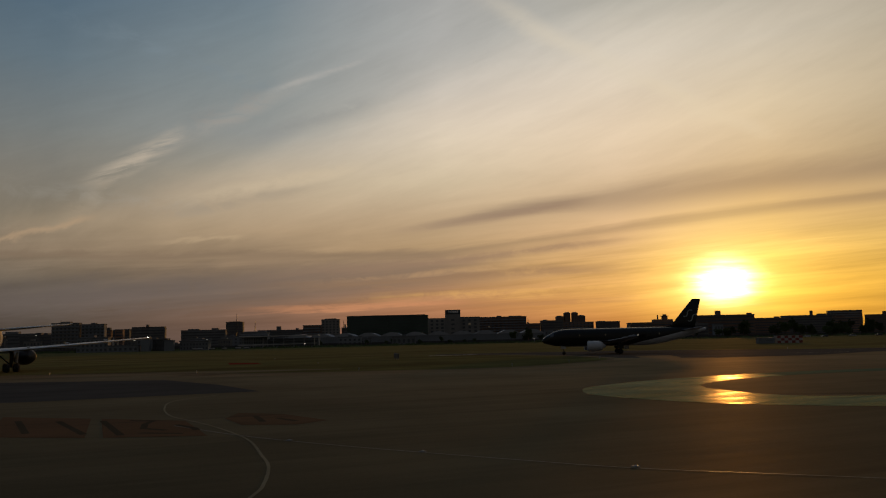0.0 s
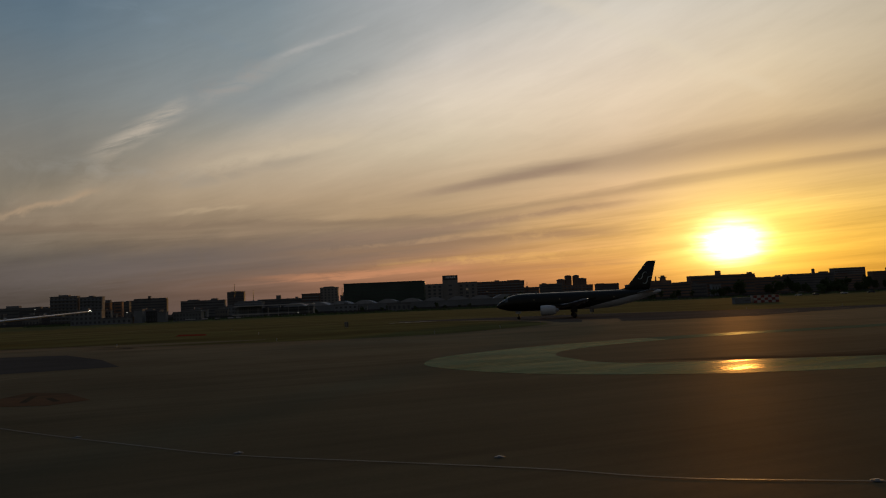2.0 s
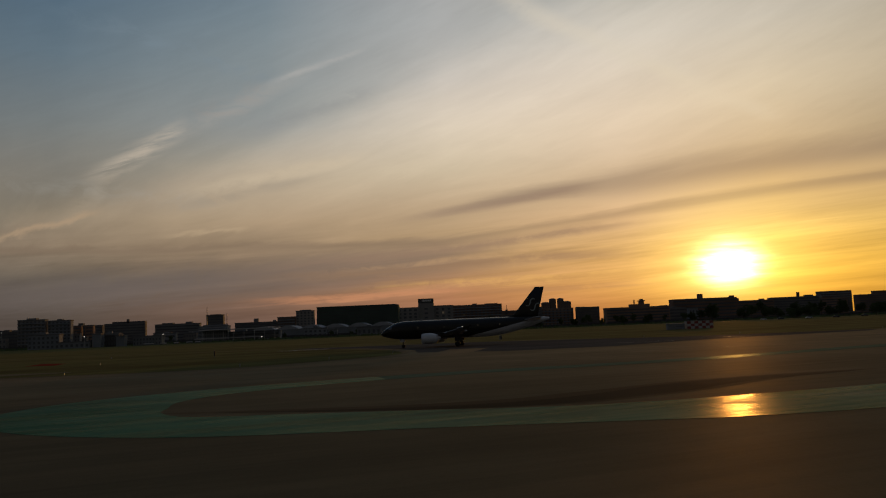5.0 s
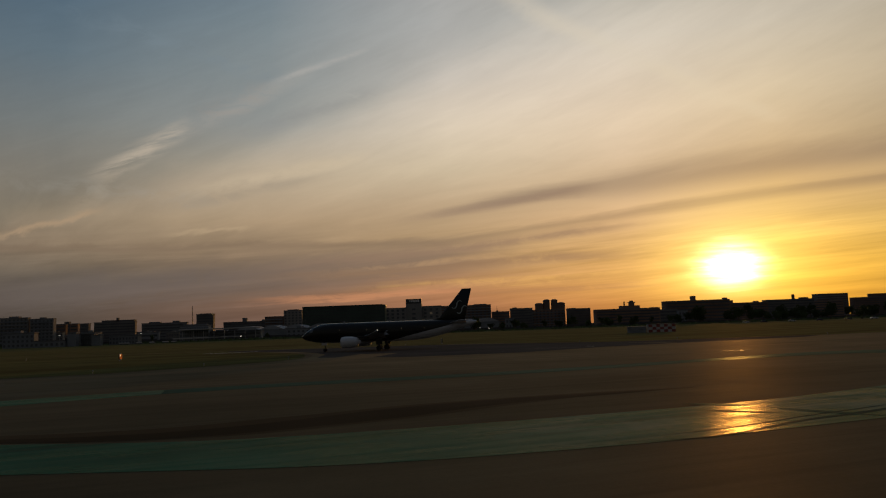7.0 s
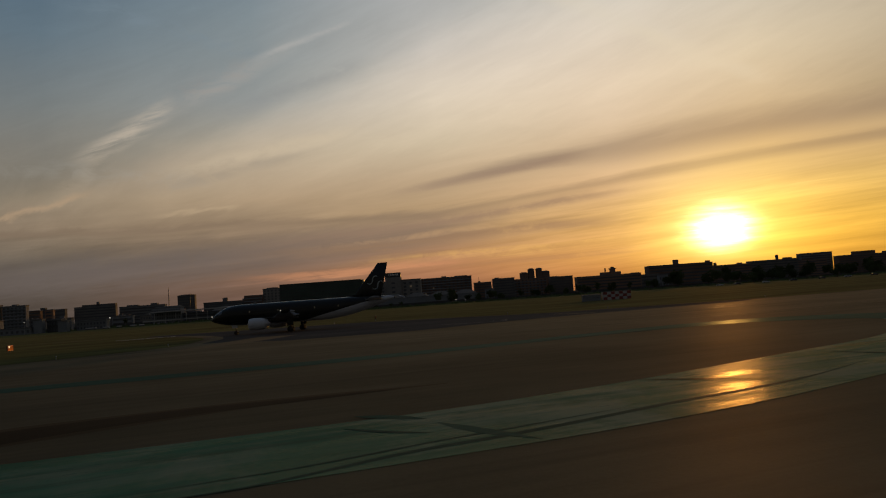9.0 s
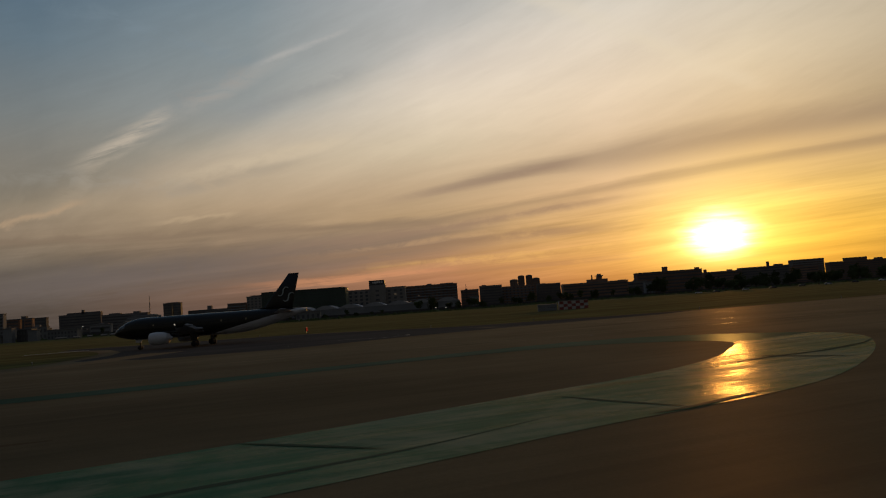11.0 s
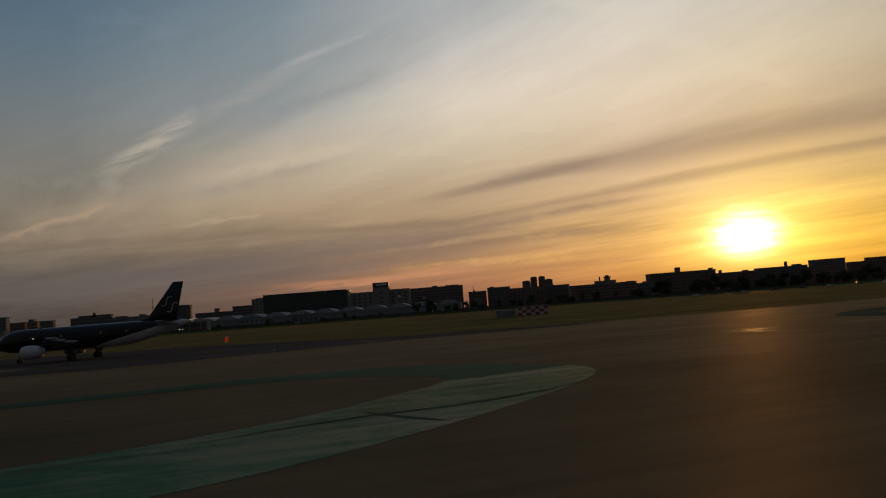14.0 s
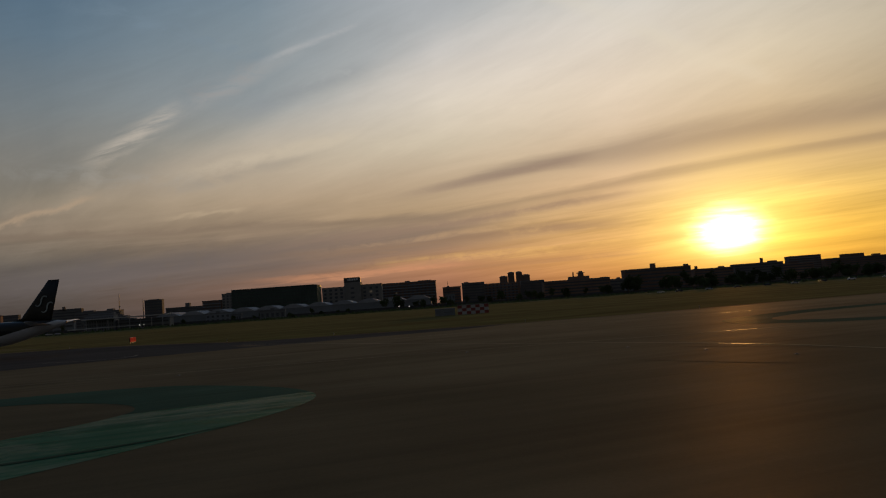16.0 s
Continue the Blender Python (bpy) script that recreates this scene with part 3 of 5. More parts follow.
for corners, lines in (
    ([(-29.3, 52.4), (-22.8, 50.1), (-18.7, 40.4), (-24.1, 41.5)], [((-24.1, 48.8), (-19.4, 41.8)), ((-26.8, 49.5), (-22.7, 42.7))]),
    ([(-22.1, 49.9), (-16.4, 47.6), (-12.9, 40.2), (-17.8, 40.3)], [((-21.4, 48.5), (-17.3, 41.1)), ((-19.8, 48.4), (-18.3, 48), (-18.1, 46.2), (-17.3, 43.9), (-15.8, 42.9)), ((-16.7, 41.9), (-14.4, 41.3)), ((-16.2, 45.5), (-14.6, 43.6), (-14.2, 42.7))]),
    ([(-14.5, 51.8), (-11.5, 50.4), (-8.2, 46.2), (-9.5, 44.3), (-12.5, 44.7), (-14.4, 48.4)], [((-12.9, 49.4), (-11.7, 46.1)), ((-11.3, 47.9), (-9.9, 46.1))]),
):
    structure("red_ground_sign", sheet(corners, 0.013), M_RED_PAINT, "faded red painted sign panel on the asphalt", "marking")
    for line in lines:
        structure("ground_sign_stroke", ribbon([Vector(p) for p in line], 0.36, 0.018), M_BLACK_PAINT, "black painted stroke on the red ground panel", "marking")
structure("red_turf_marking", sheet([(-50.4, 178), (-42.7, 173), (-38.9, 161.1), (-45.9, 163.2)], 0.035), M_RED_TURF, "long low red marker laid on the grass", "marking")

structure("taxiway_resurfacing", sheet([(-9.6, 222.8), (14.5, 199.9), (25.2, 179.6), (29.4, 165.5), (30.5, 149.9), (46, 139.1), (63.1, 141), (79, 154.4), (95.9, 163.4), (121.3, 172.8), (129.6, 183.4), (105.5, 183.7), (86.7, 185.8), (71, 198.9), (49, 214.7), (19.7, 221.2), (-9.6, 226.2)], 0.004), M_ASPHALT_NEW, "darker newer asphalt on the taxiway by the grass", "pavement")
# narrow dark ribbons trace the edges of the grass
structure("turf_edge", ribbon(smooth_line([(-300, 233), (-132.1, 246.4), (-14, 227.2), (19.7, 221.4), (49, 214.7), (71, 199.1), (86.7, 186), (105.5, 183.9), (126.1, 182.7), (150.9, 186.9), (177.1, 196.9), (232.7, 216.2)], 6), 1.6, 0.03), M_DARK_STRIP, "dark edge where grass meets taxiway", "edge")
structure("island_edge", ribbon(smooth_line([(-300, 119.6), (-75.7, 127.7), (-34.5, 116.1), (-7.8, 112.9), (6.9, 115.8), (17.6, 126.5), (27.9, 143.9), (26.7, 162.9), (22.5, 178), (12.8, 196.1), (-2.9, 215.7)], 6), 1.2, 0.03), M_DARK_STRIP, "dark edge round the grass island", "edge")
# a short pale ribbon laid just above the grass
structure("pale_sliver", ribbon(smooth_line([(-6, 204.6), (0, 206.6), (6, 208.6)], 4), 1.5, 0.034), M_PALE_SLIVER, "short pale strip in the grass", "pavement")
# a wide, less dark ribbon softens the edges of the darker one
structure("dark_strip_fringe", ribbon(smooth_line([(19.3, 57.6), (33.6, 55.6), (41.4, 56), (47.9, 59.6), (53.2, 63.4), (59.6, 67), (68.2, 69.9)], 6), 5.6, 0.005, 0.4), M_DARK_FRINGE, "faint darker fringe inside the green loop", "pavement")
structure("dark_pavement_strip", ribbon(smooth_line([(23.4, 56.6), (33.6, 54.8), (41.2, 55.1), (47.4, 58.7), (52.2, 62.7), (56.9, 65.6), (62.1, 67.5), (65.9, 68.9)], 6), 4.0, 0.008, 0.5), M_DARK_STRIP, "dark strip inside the green loop", "pavement")
joint_z = 0.014
for pts, wd in (
    ([(59.8, 48.6), (63.2, 49.7), (67.1, 52.7), (69.8, 54.2), (72.8, 56.1), (76.2, 58.4), (79.9, 60.6), (83.5, 63.2), (87.6, 67.1)], 0.4),
    ([(60.8, 50), (64.3, 51.7), (67.7, 54), (70.9, 55.9), (74.7, 58.2)], 0.18),
    ([(67.8, 57.6), (68.7, 56.2), (69.6, 54.9), (70.9, 53.3)], 0.6),
    ([(64.6, 60.4), (65.9, 59.7), (67.4, 58.6)], 0.7),
    ([(64.5, 57.7), (66.1, 56.4), (67.7, 55.6)], 0.3),
    ([(88.2, 72.2), (90, 69.5), (92.2, 66.6)], 0.3),
    ([(90.4, 65.6), (92.2, 66.6), (94, 68), (96.4, 69.7)], 0.35),
    ([(95.5, 78), (98.6, 80.6), (101.6, 82.6), (103.4, 83.3), (105, 84), (106.5, 85), (108.1, 86.3), (109.9, 88), (111.6, 90.4)], 0.4),
    ([(101.1, 84.3), (102.3, 82.6), (103.9, 80.8), (105.2, 79.6)], 0.3),
    ([(76.3, 65.8), (79.2, 64.2), (81.9, 62.6)], 0.3),
):
    joint_z += 0.002
    structure("pavement_joint", ribbon(smooth_line(pts, 6), wd, joint_z, 0.3), M_GREEN_DEEP if wd >= 0.5 else M_JOINT, "dark filled joint across the green paint", "marking")

for pts, wd in (
    ([(129, 107.2), (132.8, 102.2), (135.7, 98.6), (139, 95.4)], 0.6),
    ([(134.2, 114.6), (136.8, 111), (139.3, 107.8), (142.4, 103.4)], 0.7),
):
    structure("asphalt_seam", ribbon(smooth_line(pts, 6), wd * 0.45, 0.007, 0.5), M_SEAM, "dark tarred seam in the worn asphalt", "marking")
structure("drain_channel", ribbon(smooth_line([(-7, 268), (8, 252), (22, 238.5), (34, 228)], 6), 1.4, -0.006, 0.4), M_DARK_STRIP, "dark shallow drain channel in the grass", "edge")

# ---- city ----
M_GLASS = material("dark_window_glass", (0.05, 0.056, 0.066), 0.3, 0, 0.2, 0.5, spec=0.5)
M_GREENCLAD = material("dark_green_curtain_wall", (0.050, 0.072, 0.058), 0.5, 0, 0.3, 0.4, spec=0.25)
M_WHITEWALL = material("white_render_wall", (0.18, 0.192, 0.21), 0.85, 0, 0.15, 0.4, dirt=(0.2, 0.19, 0.18), island=0.15, spec=0.2)
M_BEIGE = material("beige_tile_wall", (0.20, 0.19, 0.18), 0.85, 0, 0.2, 0.3, island=0.15, spec=0.2)
M_BROWN = material("brown_brick_wall", (0.20, 0.13, 0.10), 0.85, 0, 0.25, 0.3, island=0.2, spec=0.2)
M_ROOF = material("grey_roof_membrane", (0.14, 0.14, 0.145), 0.9, 0, 0.25, 0.3, spec=0.2)
M_METALROOF = material("pale_metal_roof", (0.28, 0.29, 0.31), 0.85, 0.0, 0.15, 0.4, dirt=(0.2, 0.2, 0.2), spec=0.1)
M_SIGNBAR = material("pale_sign_bars", (0.7, 0.68, 0.66), 0.6, 0, 0.1, 1.0)
M_STEEL = material("galvanised_steel", (0.32, 0.32, 0.33), 0.5, 0.7, 0.2, 2.0)
M_DARKSTEEL = material("dark_painted_steel", (0.05, 0.05, 0.052), 0.55, 0.3, 0.2, 2.0)


def emitter(name, colour, power):
    mat = bpy.data.materials.new(name)
    mat.use_nodes = True
    b = mat.node_tree.nodes["Principled BSDF"]
    b.inputs["Base Color"].default_value = (*[0.12 * c for c in colour], 1)
    b.inputs["Specular IOR Level"].default_value = 0.0
    b.inputs["Roughness"].default_value = 1.0
    b.inputs["Emission Color"].default_value = (*colour, 1)
    b.inputs["Emission Strength"].default_value = power
    return mat


M_LAMP = emitter("white_lamp_glow", (1.0, 0.93, 0.80), 0.9)
M_LITWIN = emitter("lit_window_glow", (1.0, 0.80, 0.55), 0.03)
SHARED = {}


def shared(key, make, name, mat, parent, at, label=""):
    """A part on mesh data that alike parts share."""
    if key not in SHARED:
        ob = part(name, make(), mat, parent, label)
        SHARED[key] = ob.data
    else:
        ob = new(name, SHARED[key])
        ob.parent = parent
        if label:
            tagged(ob, label)
    ob.matrix_basis = at
    return ob


def building(x0, x1, y, z, depth, mat, label, floors=0, cols=0, look_="bands", roof=(), group="city skyline", lit=(), name="office_building"):
    """A city building with its front at y facing the airfield: wall, roof slab with parapet, windows and roof-top boxes."""
    o = root(name, pose((x0 + x1) / 2, y, 0), label, "building", group)
    h, base = (x1 - x0) / 2, -0.06
    part("wall", boxed(-h, h, 0, depth, base, z - 0.9, bevel=0.08), mat, o)
    part("roof", boxed(-h - 0.35, h + 0.35, -0.35, depth + 0.35, z - 0.9, z, bevel=0.1), M_ROOF, o, "projecting flat roof slab")
    if floors:
        fh = (z - 1.6) / floors
        for f in range(floors):
            zc = fh * (f + 0.55)
            if look_ == "bands":
                wd, ht = 2 * h - 2.2, fh * 0.42
                part("window_band", boxed(-wd / 2, wd / 2, -0.12, 0.1, zc - ht / 2, zc + ht / 2), M_GLASS, o)
                part("ledge", boxed(-h - 0.1, h + 0.1, -0.28, 0.1, zc - ht / 2 - 0.35, zc - ht / 2 - 0.1), mat, o)
            elif look_ == "balcony":
                part("balcony", boxed(-h + 0.5, h - 0.5, -1.5, 0.05, zc - fh * 0.45, zc - fh * 0.12, bevel=0.05), M_WHITEWALL, o, "pale balcony parapet")
                for c in range(cols):
                    xc = -h + (c + 0.5) * 2 * h / cols
                    shared(("win", round(fh, 1), (f, c) in lit), lambda: boxed(-1.0, 1.0, -0.1, 0.1, -fh * 0.25, fh * 0.25), "window", M_LITWIN if (f, c) in lit else M_GLASS, o, pose(xc, 0, zc + fh * 0.12))
            else:
                for c in range(cols):
                    xc = -h + (c + 0.5) * 2 * h / cols
                    key = ("winlit" if (f, c) in lit else "wing", round(fh, 1), round(h / cols, 1))
                    shared(key, lambda: boxed(-h / cols * 0.48, h / cols * 0.48, -0.12, 0.1, -fh * 0.27, fh * 0.27), "window", M_LITWIN if (f, c) in lit else M_GLASS, o, pose(xc, 0, zc))
    for (a, b, hh, dd) in roof:
        part("roof_house", boxed(a, b, depth * 0.25, depth * 0.25 + dd, z - 0.02, z + hh, bevel=0.06), mat, o, "small roof-top plant house")
    return o


# flats and low blocks at the airfield's far corner
building(-414.8, -386, 820, 29.9, 6, M_BEIGE, "beige apartment slab with rows of balconies", 8, 7, "balcony", [(-6, 4, 1.4, 6)], name="apartment_block", lit=((2, 3),))
building(-384.5, -360.2, 822, 28.2, 6, M_WHITEWALL, "pale apartment slab with continuous balconies", 8, 6, "balcony", [(-3, 2, 1.2, 5)], name="apartment_block")
building(-470, -420, 860, 19, 7, M_DARKBUILD, "low dark office block with a lit roof sign", 5, 0, "bands", [(-8, -2, 2, 5)])
building(-284, -260, 600, 11.5, 6, M_WHITEWALL, "white three-storey airport office", 3, 7, "grid", [(-4, 1, 1.5, 4)])
building(-259, -236, 598, 5.2, 5, M_WHITEWALL, "low white airport shed with small windows", 1, 6, "grid", name="shed")
building(-235, -228.5, 600, 10.5, 5, M_WHITEWALL, "narrow white stair block beside a hangar", 0, 0, "bands", name="stair_block")
building(-228, -217.5, 606, 9.6, 8, M_DARKSTEEL, "dark hangar front between white piers", 2, 5, "grid", name="hangar")
building(-217, -210.5, 600, 8.2, 5, M_WHITEWALL, "small white pier block beside a hangar", 0, 0, "bands", name="stair_block")
building(-209, -187, 612, 7.4, 7, M_BUILD, "grey low service building", 2, 9, "grid", name="service_building")
building(-407, -387, 900, 23.6, 6, M_BROWN, "brown mid-rise block behind airport offices", 6, 0, "bands")
building(-384, -375, 905, 23.8, 5, M_BROWN, "narrow brown block beside a mid-rise", 6, 0, "bands")
building(-440, -398, 980, 25, 6, M_BUILD, "grey mid-rise block behind the flats", 6, 0, "bands", [(-10, -4, 3, 5)])
building(-513, -448, 1243, 31.6, 7, M_DARKBUILD, "long dark office block with a stepped roof", 7, 0, "bands", [(-21, 31, 2.6, 8), (2, 6, 6.2, 3)])
building(-340, -283, 1000, 22.8, 7, M_BUILD, "long grey office block", 6, 0, "bands", [(-20, -6, 1.4, 6), (10, 18, 2.0, 6)])
building(-351, -324, 1243, 38.8, 8, M_DARKBUILD, "square dark tower block", 9, 0, "bands", [(-9, 9, 0.8, 8)])
building(-266, -200, 1100, 22.3, 7, M_BUILD, "long low grey block with a stair head", 5, 0, "bands", [(-7, -1, 5, 5), (20, 24, 2.0, 4)])
building(-184, -161, 1000, 25.8, 7, M_BROWN, "brown apartment block with pale balconies", 7, 6, "balcony", name="apartment_block")
building(-161, -138, 1004, 32.8, 7, M_BEIGE, "beige apartment tower with wide windows", 9, 5, "grid", [(-7, 7, 1.0, 6)], name="apartment_block")
building(-136, -113, 1010, 22, 6, M_DARKBUILD, "dark low block behind a green office", 6, 0, "bands", [(-8, -6, 4, 2)])
# terminal with long window bands and the arched halls
building(-186, -161, 700, 14, 9, M_WHITEWALL, "white terminal wing with long window bands", 4, 12, "grid", [(-10, 10, 0.9, 8)], name="terminal_wing")
building(-161, -116, 704, 8.2, 9, M_WHITEWALL, "low white terminal wing", 2, 0, "bands", [(-18, -8, 1.2, 6)], name="terminal_wing")

hall = root("arched_hall", pose(-33, 800, 0), "long pale hall under a row of shallow barrel roofs", "building")
part("wall", boxed(-132, 132, 0, 40, -0.06, 8.6), M_WHITEWALL, hall, "long pale wall")
part("base_band", boxed(-132.2, 132.2, -0.25, 0.0, 0.0, 2.6), M_DARKSTEEL, hall, "dark plinth band")
for k in range(11):
    bm = bmesh.new()
    n, rad = 12, 11.8
    front, back = [], []
    for i in range(n + 1):
        a = i / n
        xx, zz = -rad + 2 * rad * a, 8.6 + 3.9 * math.sin(math.pi * a)
        front.append(bm.verts.new((xx, -0.6, zz)))
        back.append(bm.verts.new((xx, 40.0, zz)))
    for i in range(n):
        bm.faces.new((front[i], front[i + 1], back[i + 1], back[i]))
    bm.faces.new(front)
    bm.faces.new(back[::-1])
    ob = part("barrel_roof", bm, M_METALROOF, hall, "pale metal barrel roof")
    ob.matrix_basis = pose(-120 + 24 * k, 0, 0)

green = root("green_office", pose(-66.6, 873, 0), "broad dark green glass office with fine mullions", "building", "city skyline")
part("wall", boxed(-45, 45, 0, 26, -0.06, 31.4), M_GREENCLAD, green)
part("roof", boxed(-45.4, 42.6, -0.5, 26.4, 31.4, 32.2, bevel=0.1), M_DARKSTEEL, green, "thin dark roof edge")
part("roof_step", boxed(42.6, 45.2, -0.3, 20, 31.0, 31.6), M_DARKSTEEL, green)
for k in range(31):
    shared("mullion", lambda: boxed(-0.12, 0.12, -0.4, 0, 0, 31), "mullion", M_GREENCLAD, green, pose(-45 + 3 * k, 0, 0))
for k in range(8):
    shared("spandrel", lambda: boxed(-45, 45, -0.2, 0, 0, 0.8), "spandrel", M_DARKSTEEL, green, pose(0, 0, 3.4 + 3.7 * k))

hotel = root("hotel", pose(-2.8, 940, 0), "pale hotel with a taller stair tower carrying a roof sign", "building", "city skyline")
part("wing_wall", boxed(-25, 0.6, 0, 18, -0.06, 28.8), M_BEIGE, hotel)
part("wing_wall", boxed(19, 42, 4, 22, -0.06, 29.8), M_BEIGE, hotel)
part("tower_wall", boxed(0.6, 19, -1.5, 18, -0.06, 33.5), M_BEIGE, hotel)
sign = part("roof_sign", boxed(0.6, 19, -1.6, 4, 33.6, 39.0, bevel=0.1), M_DARKSTEEL, hotel, "dark roof sign box with pale strokes")
for k, (a, b) in enumerate(((5.0, 6.0), (6.6, 8.6), (9.4, 11.4), (12.0, 13.8), (14.4, 16.4))):
    part("sign_stroke", boxed(a, b, -1.75, -1.6, 35.6, 37.6), M_SIGNBAR, sign)
part("roof", boxed(-25.3, 0.5, -0.3, 18.3, 28.8, 29.4), M_ROOF, hotel)
part("roof", boxed(19.1, 42.3, 3.7, 22.3, 29.8, 30.4), M_ROOF, hotel)
for f in range(6):
    for c in range(4):
        shared("hotelwin", lambda: boxed(-1.5, 1.5, -0.15, 0.1, -1.2, 1.2), "window", M_GLASS, hotel, pose(-21.5 + 6.2 * c, 0, 5.0 + 4.2 * f))
        if c < 3:
            shared(("hotelwin2", (f, c) == (4, 1)), lambda: boxed(-1.5, 1.5, 3.85, 4.1, -1.2, 1.2), "window", M_LITWIN if (f, c) == (4, 1) else M_GLASS, hotel, pose(23 + 7.0 * c, 0, 5.0 + 4.2 * f))
    if f < 5:
        shared("hotelwin3", lambda: boxed(-2.0, 2.0, -1.65, -1.4, -1.0, 1.0), "window", M_GLASS, hotel, pose(9.8, 0, 6.0 + 5.2 * f))
building(30.4, 100.4, 990, 30.9, 18, M_BROWN, "long brown apartment block with pale balcony rows", 9, 14, "balcony", [(-2, 4, 1.4, 5), (14, 30, 0.9, 6)], name="apartment_block", lit=((3, 2), (5, 4)))
building(107, 131, 1100, 23.6, 14, M_BROWN, "low brown block beside a pale workshop", 6, 0, "bands", [(-6, -3, 1.6, 4)])
building(112, 122, 900, 12.5, 10, M_WHITEWALL, "small pale workshop with a bright gable", 2, 3, "grid", name="workshop")
building(133, 163, 1100, 27.2, 16, M_DARKBUILD, "dark square block with a ledge roof", 7, 0, "bands", [(-12, -6, 1.2, 5)])
building(163, 210, 1120, 24.5, 16, M_BROWN, "brown apartment row under taller towers", 6, 9, "balcony", name="apartment_block")
for x0, x1, z in ((208, 221.5, 43.6), (223.4, 234, 50.0), (238.2, 248.3, 50.0), (248.6, 262, 43.9)):
    o = building(x0, x1, 1475, z - 1.6, 18, M_BROWN, "tall slender apartment tower with a rounded top", 13, 3, "grid", name="apartment_tower")
    bm = bmesh.new()
    hw = (x1 - x0) / 2
    bmesh.ops.create_uvsphere(bm, u_segments=16, v_segments=8, radius=1.0, matrix=Matrix.LocRotScale((0, 9, z - 1.7), None, (hw, 9, 1.8)))
    part("domed_roof", bm, M_ROOF, o, "shallow domed roof", True)
building(212, 243, 1100, 24.2, 16, M_DARKBUILD, "dark block with a stepped ledge", 6, 0, "bands", [(-15, -4, -2.0 + 2.6, 6)])
o = building(227, 305, 972, 19.4, 18, M_BROWN, "long low block with a stepped lookout turret", 5, 0, "bands", [(-8, 16, 3.4, 10), (29, 38, 0.6, 6)])
part("turret", boxed(3.5, 9.5, 5, 12, 22.7, 26.2, bevel=0.3), M_BROWN, o, "small square lookout turret")
part("turret_cap", boxed(2.4, 10.6, 4, 13, 26.2, 27.2, bevel=0.2), M_ROOF, o)
part("turret_top", boxed(4.6, 8.4, 6, 11, 27.2, 29.0, bevel=0.2), M_BROWN, o)
part("flue", boxed(-3.4, -2.0, 6, 7.5, 22.7, 28.0), M_BROWN, o)
o = building(369, 464, 1180, 31.4, 24, M_BROWN, "very long flat-roofed hall with a roof house", 6, 0, "bands", [(-8, -1, 6.6, 6), (40, 46, 2.5, 6)], name="hall_building")
building(300, 340, 1020, 17.5, 14, M_DARKBUILD, "low dark block among trees", 4, 0, "bands", [(-14, -9, 3, 4), (4, 8, 1.5, 4)])
building(306.5, 316.6, 900, 14.4, 8, M_WHITEWALL, "pale house gable above the trees", 2, 3, "grid", name="house")
building(506, 568, 1300, 27.6, 18, M_BROWN, "low brown office row", 6, 0, "bands", [(-28, -24, 4.5, 4), (10, 18, 2, 5)])
o = building(606, 690, 1400, 32.6, 20, M_DARKBUILD, "long dark block with a roof chimney", 7, 0, "bands", [(6, 10, 8, 4), (20, 34, 2.4, 8)])
building(700, 765, 1450, 29, 18, M_BROWN, "brown low row beside a taller block", 6, 0, "bands", [(-10, 8, 2.2, 6)])
building(782, 844, 1587, 44.7, 22, M_DARKBUILD, "broad dark apartment tower", 10, 12, "balcony", name="apartment_block")
building(812, 930, 1500, 33.5, 20, M_BROWN, "very long brown block", 8, 0, "bands", [(-28, 14, 6.0, 8), (30, 44, 3, 6)])
building(930, 1020, 1540, 31, 20, M_DARKBUILD, "dark block at the far end of the skyline", 7, 0, "bands", [(-20, 0, 4, 6)])
building(-560, -480, 940, 22, 7, M_BUILD, "grey row of offices", 5, 0, "bands", [(-12, 4, 2.6, 6)])

rnd = random.Random(31)
for k in range(30):
    x0 = -560 + 17.5 * k + rnd.uniform(-4, 4)
    yy = rnd.uniform(720, 880)
    wd, hh = rnd.uniform(11, 24), rnd.uniform(6, 15) * (1.0 if x0 < -200 else 0.6)
    building(x0, x0 + wd, yy, hh, 5, rnd.choice((M_BUILD, M_WHITEWALL, M_BEIGE, M_DARKBUILD)), "low town house or workshop at the airfield edge", max(1, int(hh / 4)), 5, rnd.choice(("grid", "bands")), [(-2, 2, rnd.uniform(0.6, 1.8), 3)], "town houses", name="town_house")
for x, y, z in ((-242, 900, 38.5), (-228, 930, 31.0), (-415, 840, 33.0), (-132, 1000, 31), (114, 1098, 31)):
    o = root("radio_mast", pose(x, y, 0), "thin steel lattice radio mast", "mast", "radio masts")
    bm = bmesh.new()
    bmesh.ops.create_cone(bm, cap_ends=True, segments=6, radius1=0.7, radius2=0.22, depth=z, matrix=pose(0, 0, z / 2))
    part("pole", bm, M_DARKSTEEL, o)
    for k in range(3):
        part("crossarm", boxed(-1.4 + 0.3 * k, 1.4 - 0.3 * k, -0.1, 0.1, z * (0.62 + 0.14 * k), z * (0.62 + 0.14 * k) + 0.3), M_DARKSTEEL, o)

wall_bm = bmesh.new()
box(wall_bm, -620, 700, 0, 0.4, -0.05, 2.2)
fence = tagged(part("perimeter_wall", wall_bm, M_DARKSTEEL), "long low dark boundary wall round the airfield", "wall", kind="structure")
fence.matrix_world = pose(0, 764, 0)

# ---- trees along the far road ----
M_LEAF = material("dusky_leaves", (0.045, 0.060, 0.022), 0.85, 0, 0.4, 0.8, island=0.3, spec=0.1)
M_BARK = material("bark", (0.09, 0.065, 0.045), 0.9, 0, 0.3, 3.0)


